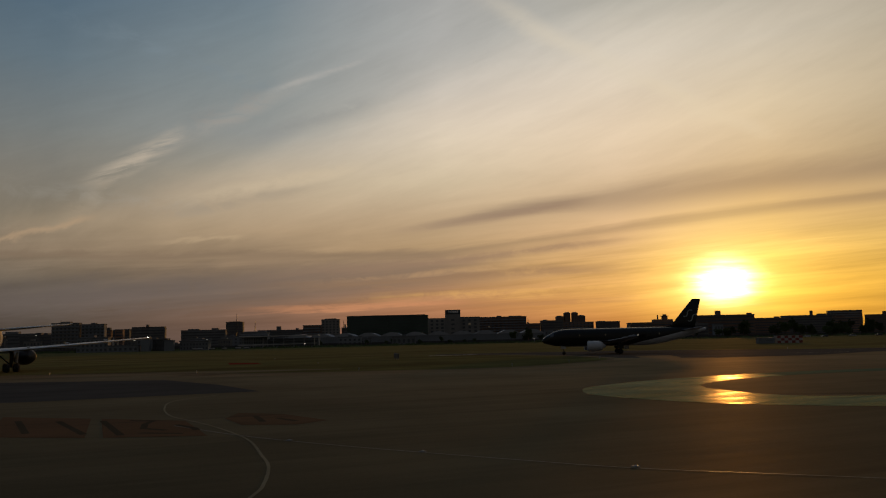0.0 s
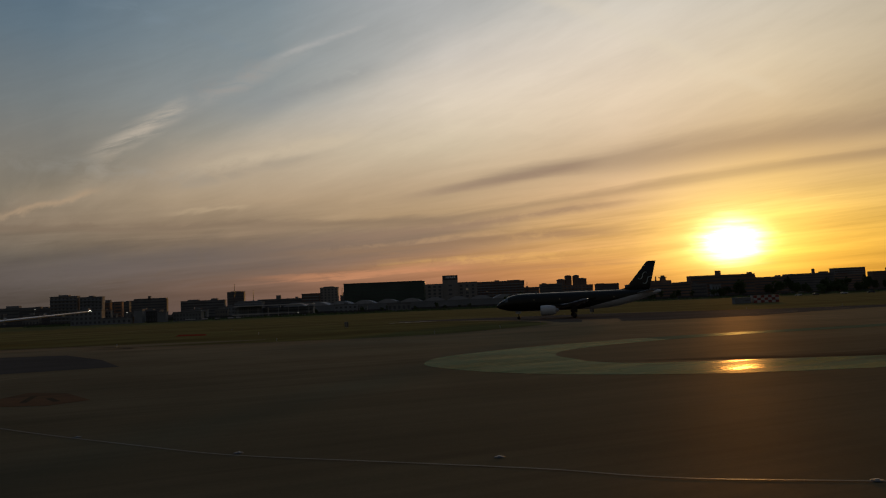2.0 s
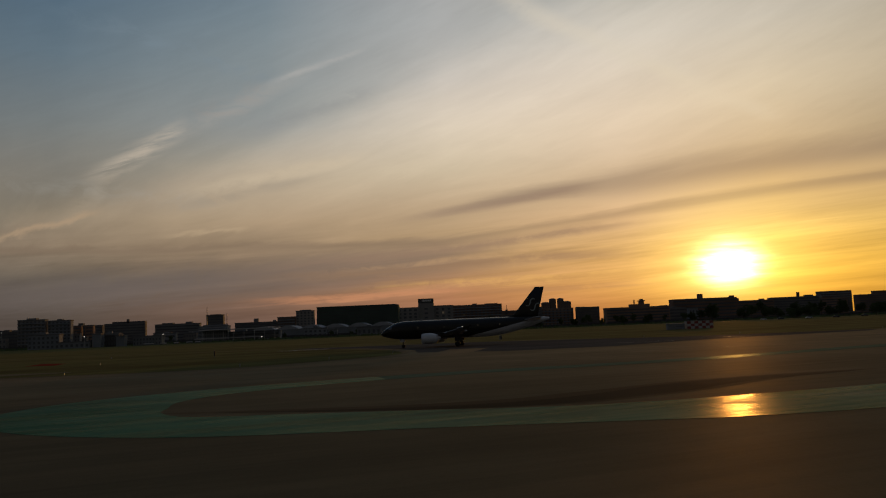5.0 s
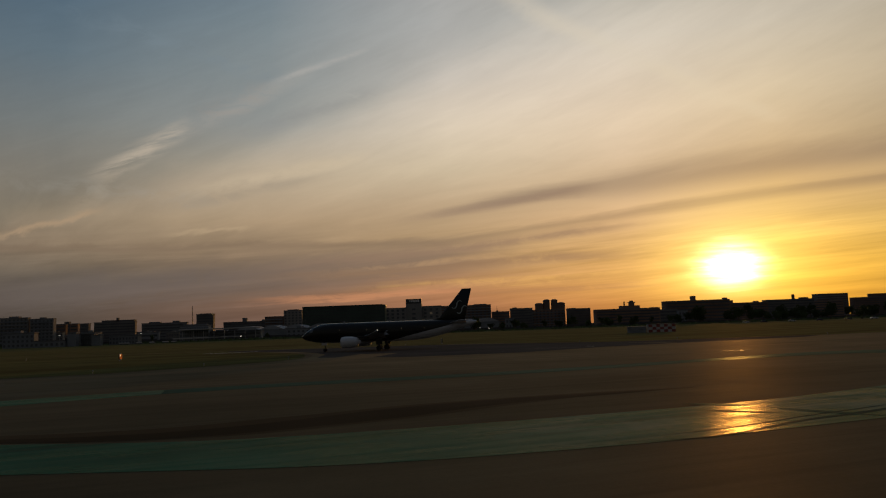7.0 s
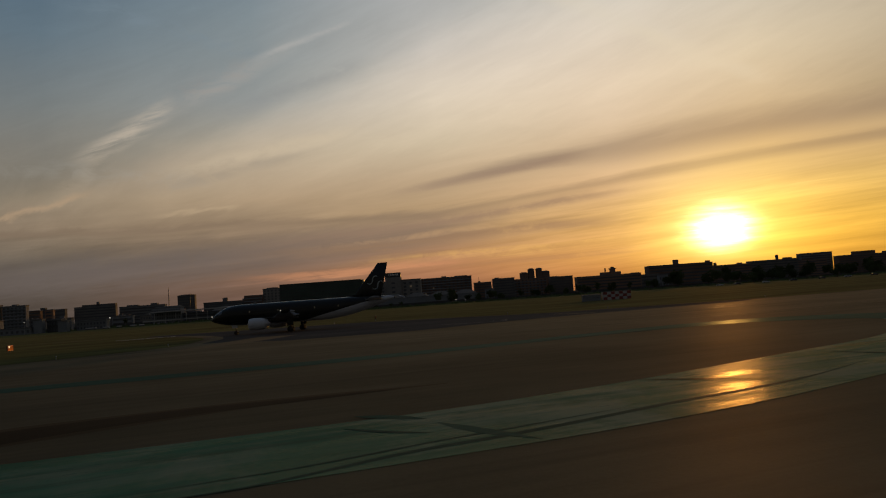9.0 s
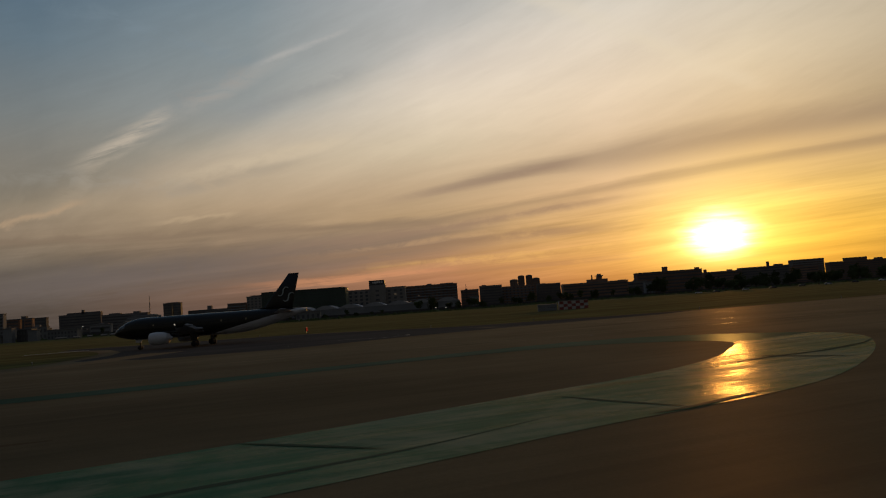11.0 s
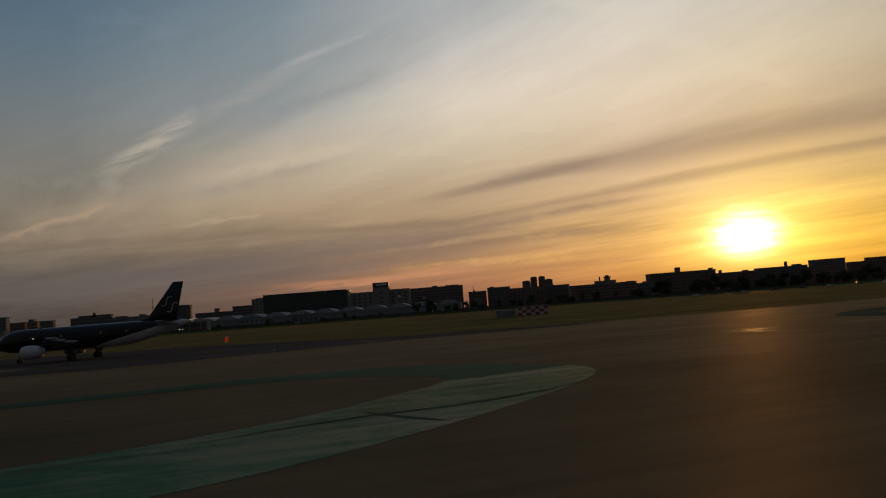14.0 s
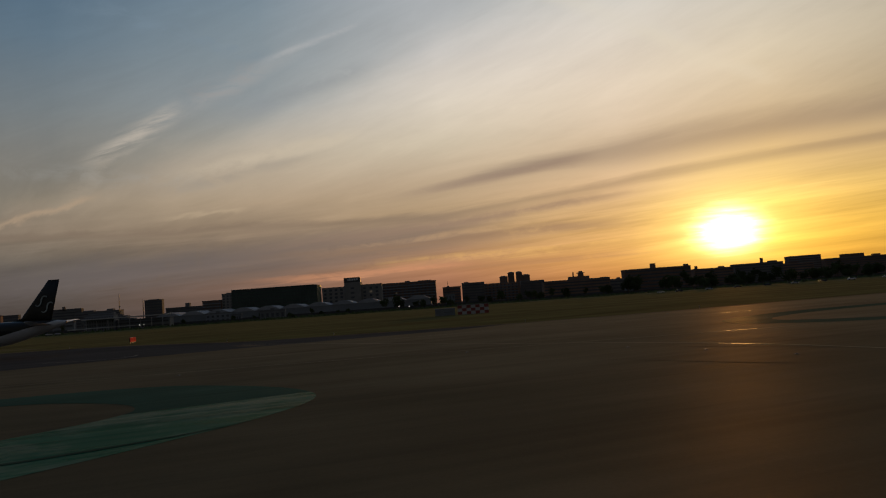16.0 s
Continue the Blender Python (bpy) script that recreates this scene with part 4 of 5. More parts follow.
def tree_kind(seed, height, spread):
    rnd = random.Random(seed)
    o = root("tree", pose(0, 0, -200), "dark broad-leaved tree in a row beside the road", "tree", "roadside trees")
    tb = bmesh.new()
    bmesh.ops.create_cone(tb, cap_ends=True, segments=7, radius1=0.38, radius2=0.16, depth=height * 0.55, matrix=pose(0, 0, height * 0.275))
    for _ in range(6):
        a, tilt, ln = rnd.uniform(0, 360), rnd.uniform(30, 60), height * rnd.uniform(0.25, 0.4)
        m = pose(0, 0, height * rnd.uniform(0.3, 0.5), 0, tilt, a) @ pose(0, 0, ln / 2)
        bmesh.ops.create_cone(tb, cap_ends=True, segments=5, radius1=0.14, radius2=0.05, depth=ln, matrix=m)
    part("trunk", tb, M_BARK, o)
    unit = bmesh.new()
    bmesh.ops.create_icosphere(unit, subdivisions=1, radius=1.0)
    uv = [q.co.copy() for q in unit.verts]
    uf = [[q.index for q in f.verts] for f in unit.faces]
    unit.free()
    lobes = [(rnd.uniform(-0.55, 0.55) * spread, rnd.uniform(-0.55, 0.55) * spread, height * rnd.uniform(0.42, 0.82), rnd.uniform(0.35, 0.6) * spread) for _ in range(7)]
    verts, faces = [], []
    for _ in range(230):
        lx_, ly_, lz_, lr = rnd.choice(lobes)
        d = Vector((rnd.gauss(0, 1), rnd.gauss(0, 1), rnd.gauss(0, 0.8))).normalized() * lr * rnd.uniform(0.6, 1.08)
        m = Matrix.LocRotScale(Vector((lx_, ly_, lz_)) + d, Euler((rnd.uniform(0, 3), rnd.uniform(0, 3), 0)), Vector((rnd.uniform(0.3, 0.75), rnd.uniform(0.3, 0.75), rnd.uniform(0.15, 0.4))))
        n0 = len(verts)
        verts += [tuple(m @ p) for p in uv]
        faces += [[n0 + i for i in f] for f in uf]
    me = bpy.data.meshes.new("crown")
    me.from_pydata(verts, [], faces)
    me.materials.append(M_LEAF)
    c = new("crown", me)
    c.parent = o
    return o


kinds = [tree_kind(3, 11.0, 4.6), tree_kind(8, 9.0, 5.2), tree_kind(21, 13.0, 4.2)]
rnd = random.Random(5)
spots = []
for k in range(74):
    s = k / 73
    spots.append((60 + 640 * s + rnd.uniform(-5, 5), 700 + rnd.uniform(-25, 45) + 60 * s, rnd.uniform(0.62, 0.95) if s < 0.3 else rnd.uniform(0.85, 1.3)))
for k in range(22):
    spots.append((rnd.uniform(280, 520), rnd.uniform(560, 690), rnd.uniform(0.6, 1.05)))
for k in range(14):
    spots.append((rnd.uniform(-330, 60), rnd.uniform(750, 762), rnd.uniform(0.35, 0.6)))
for k, (x, y, s) in enumerate(spots):
    m = pose(x, y, -0.05, 0, 0, rnd.uniform(0, 360))
    if k < 3:
        kinds[k].matrix_world = m
    else:
        t_ = copy_thing(kinds[k % 3], m)
        t_.scale = (s * rnd.uniform(0.9, 1.25), s * rnd.uniform(0.9, 1.25), s)

hv, hf = [], []
for k in range(2600):
    x = rnd.uniform(-330, 640)
    y = 640 + rnd.uniform(-9, 9) + 0.05 * x
    r_, h_ = rnd.uniform(0.8, 2.0), rnd.uniform(0.4, 2.2)
    n0 = len(hv)
    for i in range(5):
        a = i * 1.2566 + rnd.uniform(-0.3, 0.3)
        hv.append((x + r_ * math.cos(a), y + r_ * math.sin(a), -0.05))
    hv.append((x + rnd.uniform(-0.4, 0.4), y, h_))
    hf += [[n0 + i, n0 + (i + 1) % 5, n0 + 5] for i in range(5)]
me = bpy.data.meshes.new("shrub_belt")
me.from_pydata(hv, [], hf)
me.materials.append(M_LEAF)
tagged(new("shrub_belt", me), "low dark shrubs along the airfield boundary", "shrubs", kind="stuff")

# ---- aircraft ----
M_BLACKSKIN = material("gloss_black_aircraft_skin", (0.018, 0.017, 0.014), 0.24, 0, 0.2, 0.6, coat=0.0, spec=0.2)
M_WHITESKIN = material("white_aircraft_skin", (0.44, 0.45, 0.47), 0.4, 0, 0.06, 0.6, dirt=(0.36, 0.36, 0.36), coat=0.1)
M_GREYSKIN = material("grey_wing_skin", (0.20, 0.21, 0.23), 0.4, 0.1, 0.1, 0.6, dirt=(0.2, 0.2, 0.2))
M_TYRE = material("rubber", (0.018, 0.018, 0.019), 0.85, 0, 0.2, 6.0)
M_INTAKE = material("dark_intake", (0.02, 0.02, 0.022), 0.5, 0.4, 0.2, 2.0)
M_EMBLEM = material("pale_emblem_paint", (0.28, 0.32, 0.31), 0.4, 0, 0.05, 1.0)
M_NAV = emitter("wing_tip_lamp_glow", (1.0, 0.90, 0.72), 7.0)
M_CABINLIT = emitter("lit_cabin_window", (1.0, 0.86, 0.62), 0.022)
M_CABIN = material("dark_cabin_glass", (0.02, 0.021, 0.024), 0.2, 0, 0.1, 2.0, spec=0.3)
M_NAVDIM = emitter("dim_lamp_glow", (1.0, 0.90, 0.72), 0.4)
HULL = [(0.0, 3.20, 0.06, 0.06), (0.25, 3.24, 0.42, 0.38), (0.7, 3.32, 0.78, 0.72), (1.3, 3.46, 1.08, 1.02), (2.0, 3.58, 1.34, 1.32), (2.8, 3.69, 1.58, 1.62), (3.8, 3.79, 1.78, 1.86), (5.0, 3.85, 1.92, 2.01), (6.5, 3.87, 1.975, 2.07), (12.0, 3.87, 1.975, 2.07), (18.0, 3.87, 1.975, 2.07), (23.0, 3.87, 1.975, 2.07), (25.5, 3.94, 1.93, 2.0), (28.0, 4.12, 1.78, 1.82), (30.5, 4.40, 1.50, 1.52), (33.0, 4.74, 1.12, 1.16), (35.0, 5.0, 0.76, 0.80), (36.6, 5.20, 0.42, 0.46), (37.3, 5.27, 0.26, 0.29), (37.57, 5.29, 0.17, 0.19)]


def airliner(name, m, label, sc, skin, belly, fin_skin, emblem, lit_rows=(), fin_top=12.2):
    """A twin-jet airliner; x runs back from the nose, y to starboard of the near side, z up; sc scales each axis."""
    S = Matrix.Diagonal((*sc, 1))
    o = root(name, m, label, "aircraft", "parked airliners")

    def add(pname, bm, mat, parent=o, lab="", smooth=True):
        bmesh.ops.recalc_face_normals(bm, faces=bm.faces[:])
        bm.transform(S)
        return part(pname, bm, mat, parent, lab, smooth)

    # hull: rings lofted along the stations, parted into upper skin, belly and windscreen
    stations = []
    for (a, b) in zip(HULL, HULL[1:]):
        n = max(1, round((b[0] - a[0]) / 0.9))
        stations += [tuple(a[i] + (b[i] - a[i]) * k / n for i in range(4)) for k in range(n)]
    stations.append(HULL[-1])
    N = 36
    hull = bmesh.new()
    ring = [[hull.verts.new((x, ry * math.cos(2 * math.pi * k / N), zc + rz * math.sin(2 * math.pi * k / N))) for k in range(N)] for x, zc, ry, rz in stations]
    for i in range(len(ring) - 1):
        for k in range(N):
            hull.faces.new((ring[i][k], ring[i][(k + 1) % N], ring[i + 1][(k + 1) % N], ring[i + 1][k]))
    slope = 0.225
    bmesh.ops.bisect_plane(hull, geom=hull.verts[:] + hull.edges[:] + hull.faces[:], plane_co=(19.5, 0, 1.95), plane_no=(-slope, 0, 1))
    bmesh.ops.bisect_plane(hull, geom=hull.verts[:] + hull.edges[:] + hull.faces[:], plane_co=(0, 0, 1.95), plane_no=(0, 0, 1))

    def zone(f):
        c = f.calc_center_median()
        if 1.5 < c.x < 3.1 and 4.25 < c.z < 4.95:
            return "windscreen"
        return "belly" if c.z < 1.95 + max(0.0, c.x - 19.5) * slope else "fuselage"

    groups = {}
    for g in ("fuselage", "belly", "windscreen"):
        groups[g] = hull.copy()
        bmesh.ops.delete(groups[g], geom=[f for f in groups[g].faces if zone(f) != g], context="FACES")
    hull.free()
    body = add("fuselage", groups["fuselage"], skin)
    add("belly", groups["belly"], belly, lab="pale belly sweeping up to the tail")
    add("windscreen", groups["windscreen"], M_GLASS, body, "dark cockpit windscreen")

    def aerofoil(sections):
        """Loft between sections (origin of the leading edge, chord, thickness, normal axis)."""
        bm, rows = bmesh.new(), []
        prof = [(0, 0), (0.04, 0.45), (0.2, 0.95), (0.42, 1.0), (0.75, 0.5), (1, 0.04), (1, -0.04), (0.75, -0.35), (0.42, -0.7), (0.2, -0.75), (0.04, -0.4)]
        for (lx_, ly_, lz_), chord, thick, axis in sections:
            row = []
            for c, t in prof:
                p = Vector((lx_ + c * chord, ly_, lz_))
                p[axis] += t * thick / 2
                row.append(bm.verts.new(p))
            rows.append(row)
        for a, b in zip(rows, rows[1:]):
            for k in range(len(prof)):
                bm.faces.new((a[k], a[(k + 1) % len(prof)], b[(k + 1) % len(prof)], b[k]))
        bm.faces.new(rows[0])
        bm.faces.new(rows[-1][::-1])
        return bm

    for s in (-1, 1):
        wing = add("wing", aerofoil([((11.6, s * 1.2, 2.55), 7.2, 0.95, 2), ((12.6, s * 2.4, 2.7), 6.2, 0.8, 2), ((15.4, s * 6.6, 3.1), 3.9, 0.46, 2), ((20.2, s * 16.6, 4.15), 1.5, 0.18, 2)]), M_GREYSKIN if sc[0] < 1.3 else M_WHITESKIN, lab="long swept wing")
        if sc[0] < 1.3:
            add("wing_tip_fence", aerofoil([((20.2, s * 16.6, 3.7), 1.2, 0.1, 1), ((20.4, s * 16.65, 4.2), 1.6, 0.12, 1), ((21.0, s * 16.75, 5.1), 0.7, 0.06, 1)]), skin, wing)
        lamp = bmesh.new()
        bmesh.ops.create_icosphere(lamp, subdivisions=2, radius=0.10, matrix=pose(20.2, s * 16.75, 4.2))
        add("tip_lamp", lamp, M_NAV if sc[0] > 1.3 else M_NAVDIM, wing, "small bright wing-tip lamp")
        for k in range(3):
            fx, fy = (18.6, 5.2) if k == 0 else (18.9, 8.8) if k == 1 else (20.0, 12.4)
            fb = bmesh.new()
            bmesh.ops.create_uvsphere(fb, u_segments=10, v_segments=6, radius=1.0, matrix=Matrix.LocRotScale((fx, s * fy, 2.75 + 0.1 * fy), None, (1.5, 0.16, 0.24) if sc[0] < 1.3 else (1.2, 0.09, 0.13)))
            add("flap_fairing", fb, M_GREYSKIN, wing)
        # engine pod
        eng = bmesh.new()
        prof = [(10.35, 0.92), (10.2, 1.02), (10.4, 1.10), (11.2, 1.17), (12.2, 1.15), (13.0, 1.04), (13.6, 0.90), (13.6, 0.55), (14.3, 0.28)]
        rows = [[eng.verts.new((x, s * 5.75 + r * math.cos(2 * math.pi * k / 24), 1.92 + r * math.sin(2 * math.pi * k / 24))) for k in range(24)] for x, r in prof]
        for a, b in zip(rows, rows[1:]):
            for k in range(24):
                eng.faces.new((a[k], a[(k + 1) % 24], b[(k + 1) % 24], b[k]))
        eng.faces.new(rows[-1])
        pod = add("engine", eng, M_WHITESKIN if sc[0] < 1.3 else M_DARKSTEEL, lab="white engine pod" if sc[0] < 1.3 else "dark engine pod")
        fan = bmesh.new()
        bmesh.ops.create_cone(fan, cap_ends=True, segments=24, radius1=0.93, radius2=0.15, depth=0.5, matrix=pose(10.6, s * 5.75, 1.92, 0, -90, 0))
        add("intake", fan, M_INTAKE, pod, "dark engine intake")
        add("pylon", aerofoil([((11.6, s * 5.75, 2.75), 4.4, 0.36, 1), ((12.6, s * 5.75, 3.15), 3.6, 0.3, 1)]), skin, pod)
        add("stabiliser", aerofoil([((31.6, s * 0.4, 5.05), 3.9, 0.42, 2), ((34.6, s * 6.2, 5.65), 1.4, 0.14, 2)]), M_WHITESKIN if belly is M_WHITESKIN else skin, lab="tailplane half")
        gear = bmesh.new()
        bmesh.ops.create_cone(gear, cap_ends=True, segments=12, radius1=0.16, radius2=0.2, depth=2.1, matrix=pose(17.7, s * 3.8, 1.65))
        bmesh.ops.create_cone(gear, cap_ends=True, segments=8, radius1=0.08, radius2=0.08, depth=1.9, matrix=pose(17.7, s * 3.2, 1.6, 40 * s, 0, 0))
        leg = add("main_gear", gear, M_DARKSTEEL, lab="main landing gear leg")
        for w_ in (-0.46, 0.46):
            for bx in ((-0.75, 0.75) if sc[0] > 1.3 else (0.0,)):
                wb = bmesh.new()
                bmesh.ops.create_cone(wb, cap_ends=True, segments=22, radius1=0.58, radius2=0.58, depth=0.40, matrix=pose(17.7 + bx, s * 3.8 + w_, 0.58, 90, 0, 0))
                bmesh.ops.bevel(wb, geom=[e for e in wb.edges if e.is_manifold and len(e.link_faces) == 2 and abs(e.calc_face_angle(0)) > 1.0], offset=0.1, segments=2, affect="EDGES")
                add("tyre", wb, M_TYRE, leg)
        add("gear_door", boxed(17.1, 18.4, s * 4.3 - 0.04, s * 4.3 + 0.04, 1.2, 2.6), skin, leg, smooth=False)
        for k in range(42):
            xw = 7.2 + 0.53 * k
            if 12.6 < xw < 12.9:
                continue
            on = k in lit_rows and s < 0
            key = (name, "lit" if on else "win", s)
            shared(key, lambda: box(bmesh.new(), -(0.07 if on else 0.12) * sc[0], (0.07 if on else 0.12) * sc[0], (s * 1.95 - 0.03) * sc[1], (s * 1.95 + 0.03) * sc[1], 4.22 * sc[2], 4.56 * sc[2], bevel=0.02), "cabin_window", M_CABINLIT if on else M_CABIN, body, pose(xw * sc[0], 0, 0))
    fin = add("fin", aerofoil([((27.4, 0, 5.75), 7.7, 0.12, 1), ((29.8, 0, 6.3), 5.4, 0.46, 1), ((34.75, 0, fin_top), 1.95, 0.2, 1)]), fin_skin, lab="tall swept tail fin")
    add("apu_exhaust", boxed(37.4, 37.75, -0.12, 0.12, 5.15, 5.42), M_INTAKE, body, smooth=False)
    nose = bmesh.new()
    bmesh.ops.create_cone(nose, cap_ends=True, segments=12, radius1=0.1, radius2=0.13, depth=1.8, matrix=pose(5.07, 0, 1.2))
    leg = add("nose_gear", nose, M_DARKSTEEL)
    for w_ in (-0.26, 0.26):
        wb = bmesh.new()
        bmesh.ops.create_cone(wb, cap_ends=True, segments=18, radius1=0.38, radius2=0.38, depth=0.22, matrix=pose(5.07, w_, 0.38, 90, 0, 0))
        add("tyre", wb, M_TYRE, leg)
    add("nose_gear_door", boxed(4.4, 5.6, -0.45, -0.41, 1.35, 2.0), belly, leg, smooth=False)
    add("aerial", aerofoil([((9.0, 0, 5.9), 0.5, 0.06, 1), ((9.25, 0, 6.3), 0.25, 0.04, 1)]), M_GREYSKIN, body)
    if emblem:
        for s in (-1, 1):
            for dx_, dz_ in ((1.1, 0.1), (2.1, -0.95)):
                pts = [(31.45, 8.25), (31.75, 8.05), (32.2, 8.15), (32.45, 8.6), (32.55, 9.1), (32.85, 9.5), (33.3, 9.55), (33.5, 9.35)]
                bm, rows = bmesh.new(), []
                line = smooth_line([(px + dx_, pz + dz_) for px, pz in pts], 5)
                for i, p in enumerate(line):
                    d = (line[min(i + 1, len(line) - 1)] - line[max(i - 1, 0)]).normalized()
                    nn = Vector((-d.y, d.x)) * (0.05 + 0.065 * math.sin(math.pi * i / (len(line) - 1)))
                    rows.append([bm.verts.new((p.x + q * nn.x, s * 0.30, p.y + q * nn.y)) for q in (1, -1)])
                for a, b in zip(rows, rows[1:]):
                    bm.faces.new((a[0], a[1], b[1], b[0]))
                add("emblem", bm, M_EMBLEM, fin, "pale curved stroke on the fin", False)
    return o


def heading(nx, ny, bx, by):
    """Pose with its origin at the nose and its x axis towards the tail."""
    return pose(nx, ny, 0, 0, 0, math.degrees(math.atan2(by, bx)))


airliner("airliner", heading(20.8, 187.6, 0.9928, -0.12), "black twin-jet airliner with white engines and belly", (1, 1, 1), M_BLACKSKIN, M_WHITESKIN, M_BLACKSKIN, True, (3, 14, 28, 37))
airliner("wide_airliner", heading(-103.7, 165.6, 0.59, -0.807), "white wide-body airliner seen from behind on the taxiway", (1.70, 1.76, 1.38), M_WHITESKIN, M_WHITESKIN, M_GREYSKIN, False, (), 13.3)

# ---- airfield furniture ----
M_SIGNRED = emitter("red_sign_face", (0.85, 0.07, 0.035), 0.15)
M_SIGNORANGE = emitter("amber_sign_face", (1.0, 0.22, 0.04), 0.22)
M_SIGNLAMP = emitter("sign_lamp_glow", (1.0, 0.70, 0.36), 0.9)
M_LENS = material("dull_lamp_glass", (0.16, 0.17, 0.18), 0.3, 0, 0.1, 4.0)
M_CHECKRED = material("red_hut_paint", (0.20, 0.040, 0.03), 0.6, 0, 0.15, 1.5)
M_CHECKWHITE = material("white_hut_paint", (0.36, 0.34, 0.33), 0.6, 0, 0.1, 1.5, dirt=(0.4, 0.38, 0.35))


def airfield_sign(x, y, turn, half, face, label, strokes):
    o = root("airfield_sign", pose(x, y, 0, 0, 0, turn), label, "sign", "airfield signs")
    part("frame", boxed(-half - 0.06, half + 0.06, -0.11, 0.11, 0.30, 1.34, bevel=0.03), M_DARKSTEEL, o)
    panel = part("face", boxed(-half, half, -0.116, -0.112, 0.36, 1.28), face, o, "lit sign face")
    for k in range(strokes):
        c = -half + (k + 0.6) * 2 * half / strokes
        part("stroke", boxed(c - 0.2, c + 0.04, -0.125, -0.118, 0.50, 1.14), M_BLACK_PAINT, panel)
        part("stroke", boxed(c + 0.04, c + 0.36, -0.125, -0.118, 0.74 + 0.2 * (k % 2), 0.90 + 0.2 * (k % 2)), M_BLACK_PAINT, panel)
    if face is M_SIGNORANGE:
        part("lamp", boxed(-half * 0.75, -half * 0.2, -0.128, -0.118, 0.86, 1.2), M_SIGNLAMP, o, "bright lamp behind the sign face")
    for k in (-0.8, 0.0, 0.8):
        part("leg", boxed(k * half - 0.04, k * half + 0.04, -0.04, 0.04, -0.03, 0.32), M_STEEL, o)
    return o


airfield_sign(-12.6, 174.4, 107, 2.0, M_SIGNORANGE, "long lit amber airfield sign with dark strokes on the grass", 4)
airfield_sign(50, 228, 95, 1.8, M_SIGNRED, "long lit red airfield sign beside the taxiway", 2)

hut = root("chequered_hut", pose(125.9, 294, -0.02), "red and white chequered equipment cabin on the grass", "hut")
part("body", boxed(-4.7, 4.7, 0, 3.0, 0.0, 2.75, bevel=0.04), M_CHECKWHITE, hut)
part("roof", boxed(-4.85, 4.85, -0.1, 3.1, 2.75, 2.9, bevel=0.03), M_ROOF, hut)
for r in range(3):
    for c in range(7):
        if (r + c) % 2 == 0:
            shared("check", lambda: boxed(-0.66, 0.66, -0.02, 0.0, -0.45, 0.45), "panel", M_CHECKRED, hut, pose(-4.02 + 1.34 * c, 0, 0.47 + 0.9 * r))
shed = root("equipment_cabin", pose(117.4, 294.4, -0.02), "plain grey equipment cabin beside a chequered hut", "hut")
part("body", boxed(-3.0, 3.0, 0, 2.6, 0.0, 2.0, bevel=0.04), M_BUILD, shed)
part("roof", boxed(-3.15, 3.15, -0.15, 2.75, 2.0, 2.15, bevel=0.03), M_METALROOF, shed)
part("door", boxed(-0.2, 2.6, -0.05, 0.0, 0.15, 1.8), M_WHITEWALL, shed, "pale shutter door")
part("rail", boxed(-0.2, 2.6, -0.09, -0.05, 0.95, 1.05), M_DARKSTEEL, shed)


def taxi_lamp(x, y):
    o = root("taxiway_lamp", pose(x, y, 0.012), "small round lamp set in the taxiway", "lamp", "taxiway lamps")
    bm = bmesh.new()
    bmesh.ops.create_cone(bm, cap_ends=True, segments=16, radius1=0.15, radius2=0.12, depth=0.02, matrix=pose(0, 0, 0.01))
    part("rim", bm, M_DARKSTEEL, o)
    bm = bmesh.new()
    bmesh.ops.create_uvsphere(bm, u_segments=12, v_segments=6, radius=0.06, matrix=Matrix.LocRotScale((0, 0, 0.02), None, (1, 1, 0.4)))
    part("lens", bm, M_LENS, o, "dull glass lens", True)
    return o


first = taxi_lamp(-2.7, 33.5)
for x, y in ((4.3, 29.1), (12, 26.9), (19.9, 22.7), (27.9, 22.1), (-8.6, 37.8), (135.9, 109), (132.4, 115.6), (138.6, 102.1), (120.9, 122.3), (98.6, 119.3), (152.3, 177.4), (129.7, 171.7), (61.2, 150.3), (76.1, 162.5)):
    copy_thing(first, pose(x, y, 0.012))


def edge_lamp(x, y):
    o = root("edge_lamp", pose(x, y, 0), "short blue-capped edge lamp on a stalk", "lamp", "edge lamps")
    part("stalk", boxed(-0.03, 0.03, -0.03, 0.03, -0.03, 0.3), M_STEEL, o)
    bm = bmesh.new()
    bmesh.ops.create_uvsphere(bm, u_segments=10, v_segments=6, radius=0.09, matrix=pose(0, 0, 0.36))
    part("cap", bm, M_LENS, o, "small dull lens cap", True)
    return o


first = edge_lamp(-26.0, 151.6)
for x, y in ((-64.1, 126.7), (-38.5, 118.9), (-14.2, 115), (7.9, 118.5), (18.1, 130.3), (26.4, 147.2), (-44.3, 198), (41, 218.2), (80.8, 193), (100.3, 186.2), (131.5, 185.6), (162, 192.9)):
    copy_thing(first, pose(x, y, 0))


def flood_lamp(x, y, h):
    o = root("apron_lamp", pose(x, y, 0), "slim apron lamp post with a lit head", "street lamp", "apron lamps")
    bm = bmesh.new()
    bmesh.ops.create_cone(bm, cap_ends=True, segments=8, radius1=0.14, radius2=0.08, depth=h, matrix=pose(0, 0, h / 2 - 0.05))
    part("post", bm, M_STEEL, o)
    part("head", boxed(-0.45, 0.45, -0.2, 0.15, h - 0.1, h + 0.12, bevel=0.04), M_LAMP, o, "lit lamp head")
    return o


for x, y, h in ((-236, 590, 8.5), (-128, 680, 3.0), (-196, 640, 8.0), (-420, 800, 17.0), (76, 690, 3.2), (84, 692, 2.4)):
    flood_lamp(x, y, h)

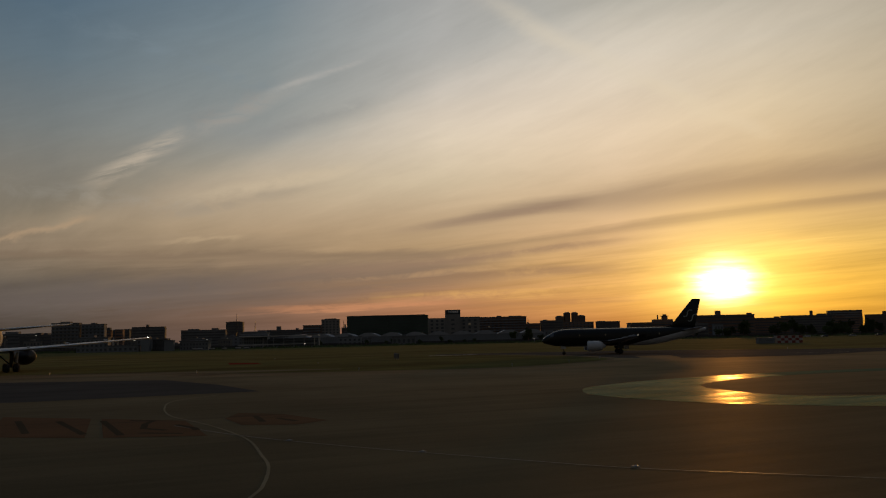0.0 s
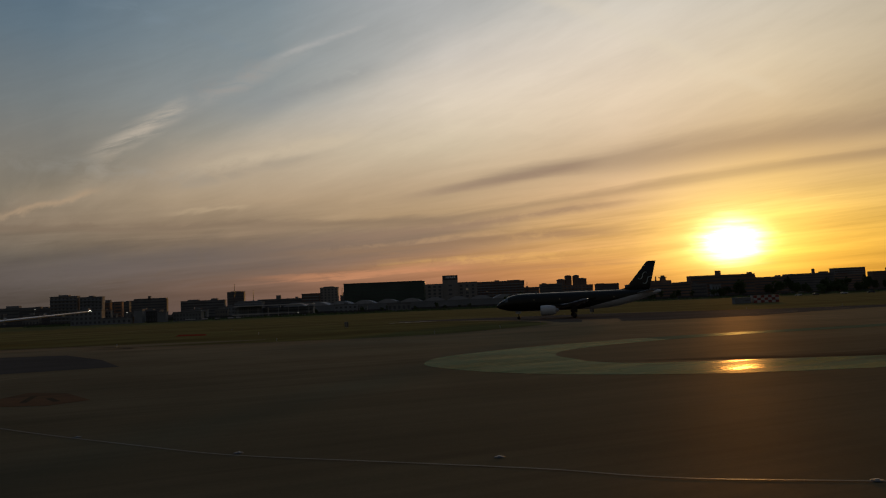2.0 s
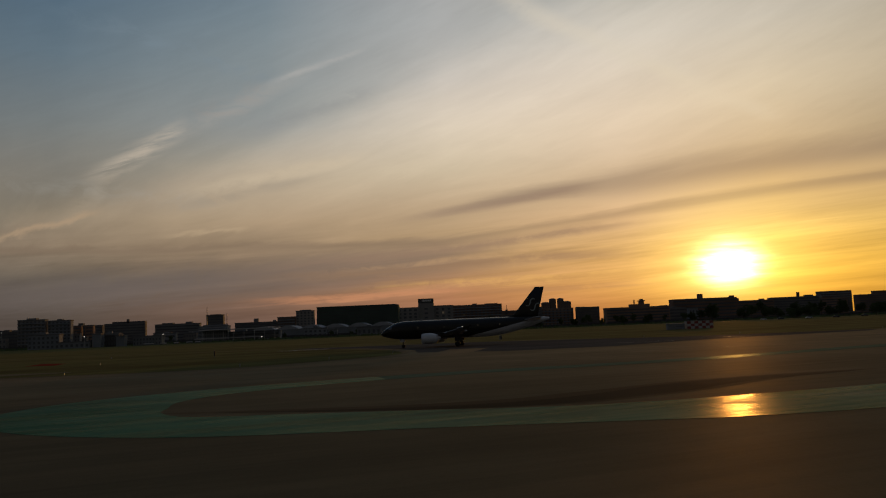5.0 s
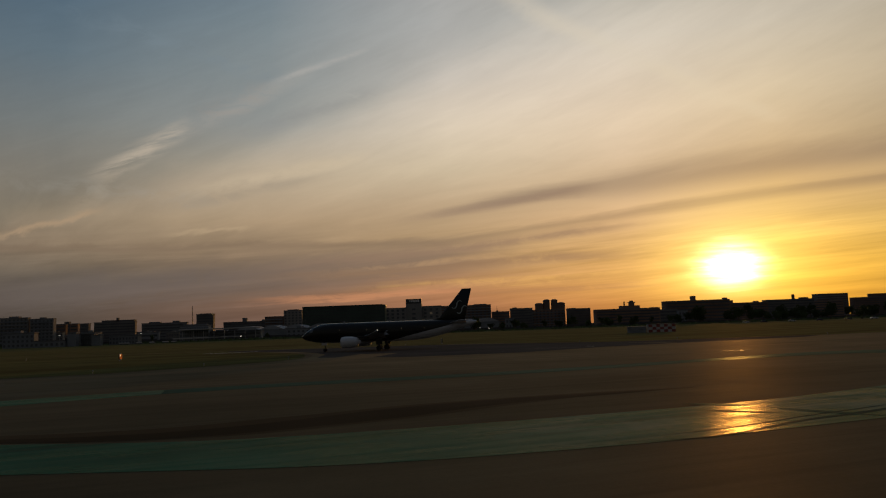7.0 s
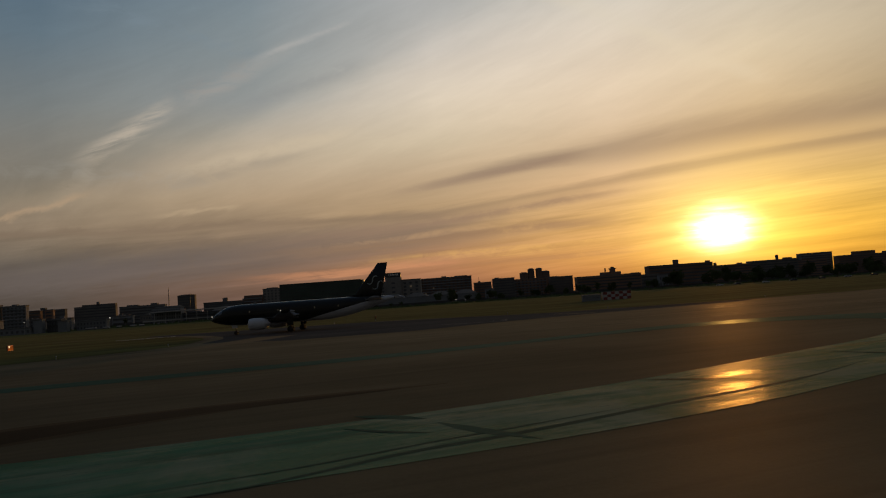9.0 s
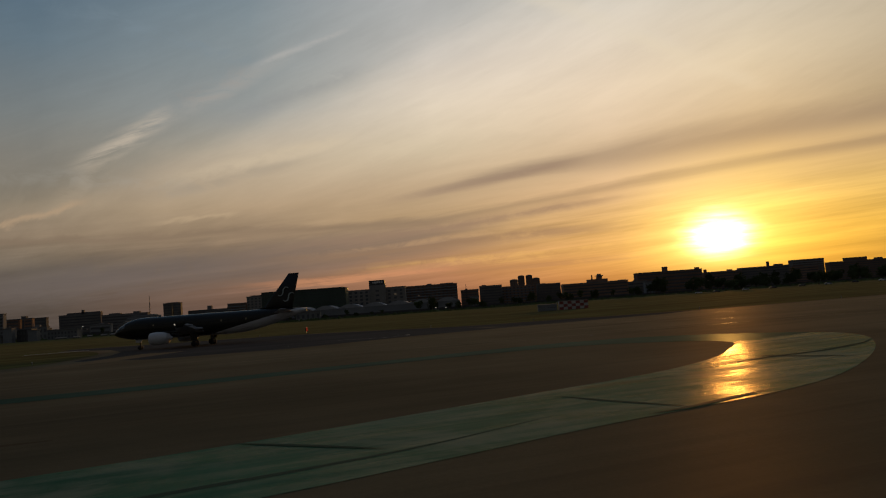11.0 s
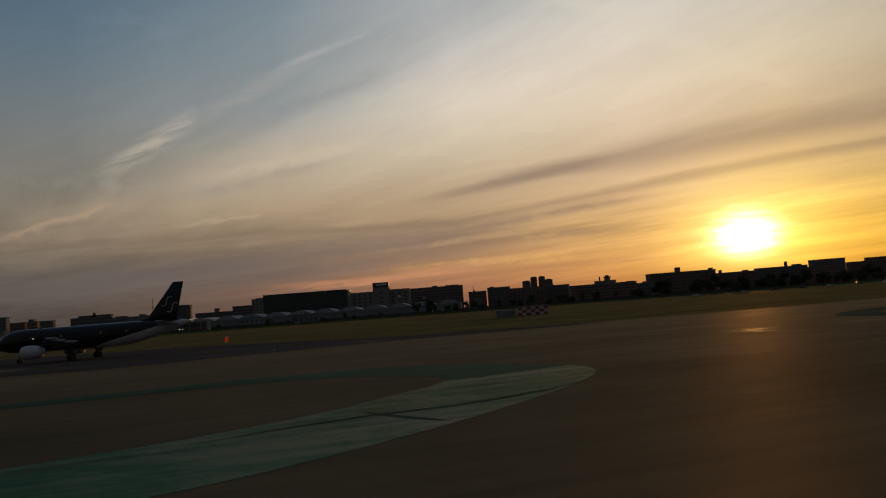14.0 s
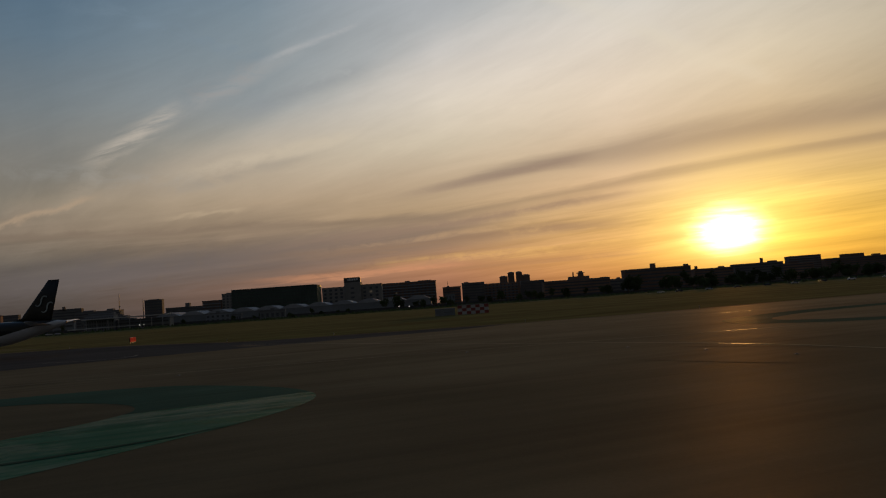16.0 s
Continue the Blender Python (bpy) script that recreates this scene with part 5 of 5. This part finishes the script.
def covered_trailer(x, y, long_):
    o = root("covered_trailer", pose(x, y, 0, 0, 0, 14), "low baggage trailer under a pale cover", "trailer", "baggage trailers")
    part("bed", boxed(-long_ / 2, long_ / 2, -0.9, 0.9, 0.45, 0.65, bevel=0.03), M_DARKSTEEL, o)
    part("cover", boxed(-long_ / 2 + 0.1, long_ / 2 - 0.1, -0.8, 0.8, 0.65, 1.5, bevel=0.25), M_CHECKWHITE, o, "pale canvas cover")
    for sx in (-0.35, 0.35):
        for sy in (-0.75, 0.75):
            bm = bmesh.new()
            bmesh.ops.create_cone(bm, cap_ends=True, segments=14, radius1=0.28, radius2=0.28, depth=0.2, matrix=pose(sx * long_, sy, 0.26, 90, 0, 0))
            part("wheel", bm, M_TYRE, o)
    part("drawbar", boxed(long_ / 2, long_ / 2 + 1.2, -0.05, 0.05, 0.42, 0.52), M_STEEL, o)


for x, y, long_ in ((-188.2, 590, 7.5), (-177.3, 590, 4.4), (-167.8, 590, 3.6), (-157.8, 590, 4.6), (-151.8, 590, 3.8)):
    covered_trailer(x, y, long_)

canopy = root("boarding_canopy", pose(-118, 646, 0), "long slim white canopy over a boarding walkway", "canopy")
bm = boxed(-54, 0, -2.4, 2.4, 2.3, 3.3, bevel=0.1)
for q in bm.verts:
    if q.co.x > -10 and q.co.z < 2.7:
        q.co.z += 0.55
part("roof", bm, M_CHECKWHITE, canopy, "tapered white canopy roof")
for k in range(7):
    part("post", boxed(-52 + 8 * k, -51.7 + 8 * k, -0.15, 0.15, -0.06, 2.4), M_DARKSTEEL, canopy)
part("lamp", boxed(-0.1, 0.5, -0.4, 0.4, 2.75, 3.25, bevel=0.08), M_LAMP, canopy, "lit lamp at the canopy end")
eaves = root("terminal_eaves", pose(-150, 696, 0), "pale sweeping eaves roof before the terminal wing", "roof")
bm = boxed(-34, 36, -5, 5, 8.6, 9.5, bevel=0.1)
for q in bm.verts:
    q.co.z += 1.2 * (q.co.x / 36) ** 2
part("slab", bm, M_CHECKWHITE, eaves)
for k in range(8):
    part("post", boxed(-31 + 9 * k, -30.6 + 9 * k, -3.4, -3.0, -0.06, 8.8), M_STEEL, eaves)

# ---- cars on the boundary road ----
M_CAR = [material("silver_car_paint", (0.45, 0.45, 0.46), 0.3, 0.5, 0.05, 1.0, coat=0.5), material("white_car_paint", (0.7, 0.7, 0.7), 0.3, 0, 0.05, 1.0, coat=0.5), material("dark_car_paint", (0.03, 0.03, 0.04), 0.3, 0.2, 0.1, 1.0, coat=0.5)]
structure("boundary_road", ribbon(smooth_line([(150, 604), (260, 560), (360, 520), (480, 500), (620, 505)], 8), 9.0, 0.02), M_ASPHALT, "narrow road along the airfield boundary", "road")


def car(x, y, turn, paint, colour):
    o = root("car", pose(x, y, 0.02, 0, 0, turn), colour + " parked car beside the boundary road", "car", "parked cars")
    bm = boxed(-2.2, 2.2, -0.86, 0.86, 0.28, 0.86, bevel=0.12)
    part("body", bm, paint, o)
    bm = boxed(-1.35, 1.1, -0.76, 0.76, 0.86, 1.44)
    for q in bm.verts:
        if q.co.z > 1.3:
            q.co.x *= 0.72
            q.co.y *= 0.86
    bmesh.ops.bevel(bm, geom=bm.edges[:], offset=0.06, segments=1, affect="EDGES")
    part("cabin", bm, M_GLASS, o, "dark glazed cabin")
    for wx in (-1.35, 1.35):
        for wy in (-0.82, 0.82):
            bm = bmesh.new()
            bmesh.ops.create_cone(bm, cap_ends=True, segments=16, radius1=0.32, radius2=0.32, depth=0.2, matrix=pose(wx, wy, 0.30, 90, 0, 0))
            part("wheel", bm, M_TYRE, o)
    for wy in (-0.6, 0.6):
        part("headlight", boxed(-2.24, -2.18, wy - 0.16, wy + 0.16, 0.55, 0.72), M_SIGNBAR, o)
    return o


rnd = random.Random(9)
tones = ("silver", "white", "dark")
for k in range(14):
    k3 = rnd.randrange(3)
    car(250 + 15.5 * k + rnd.uniform(-4, 4), 552 - 4.1 * k + rnd.uniform(-2, 2), -14 + rnd.uniform(-8, 8), M_CAR[k3], tones[k3])
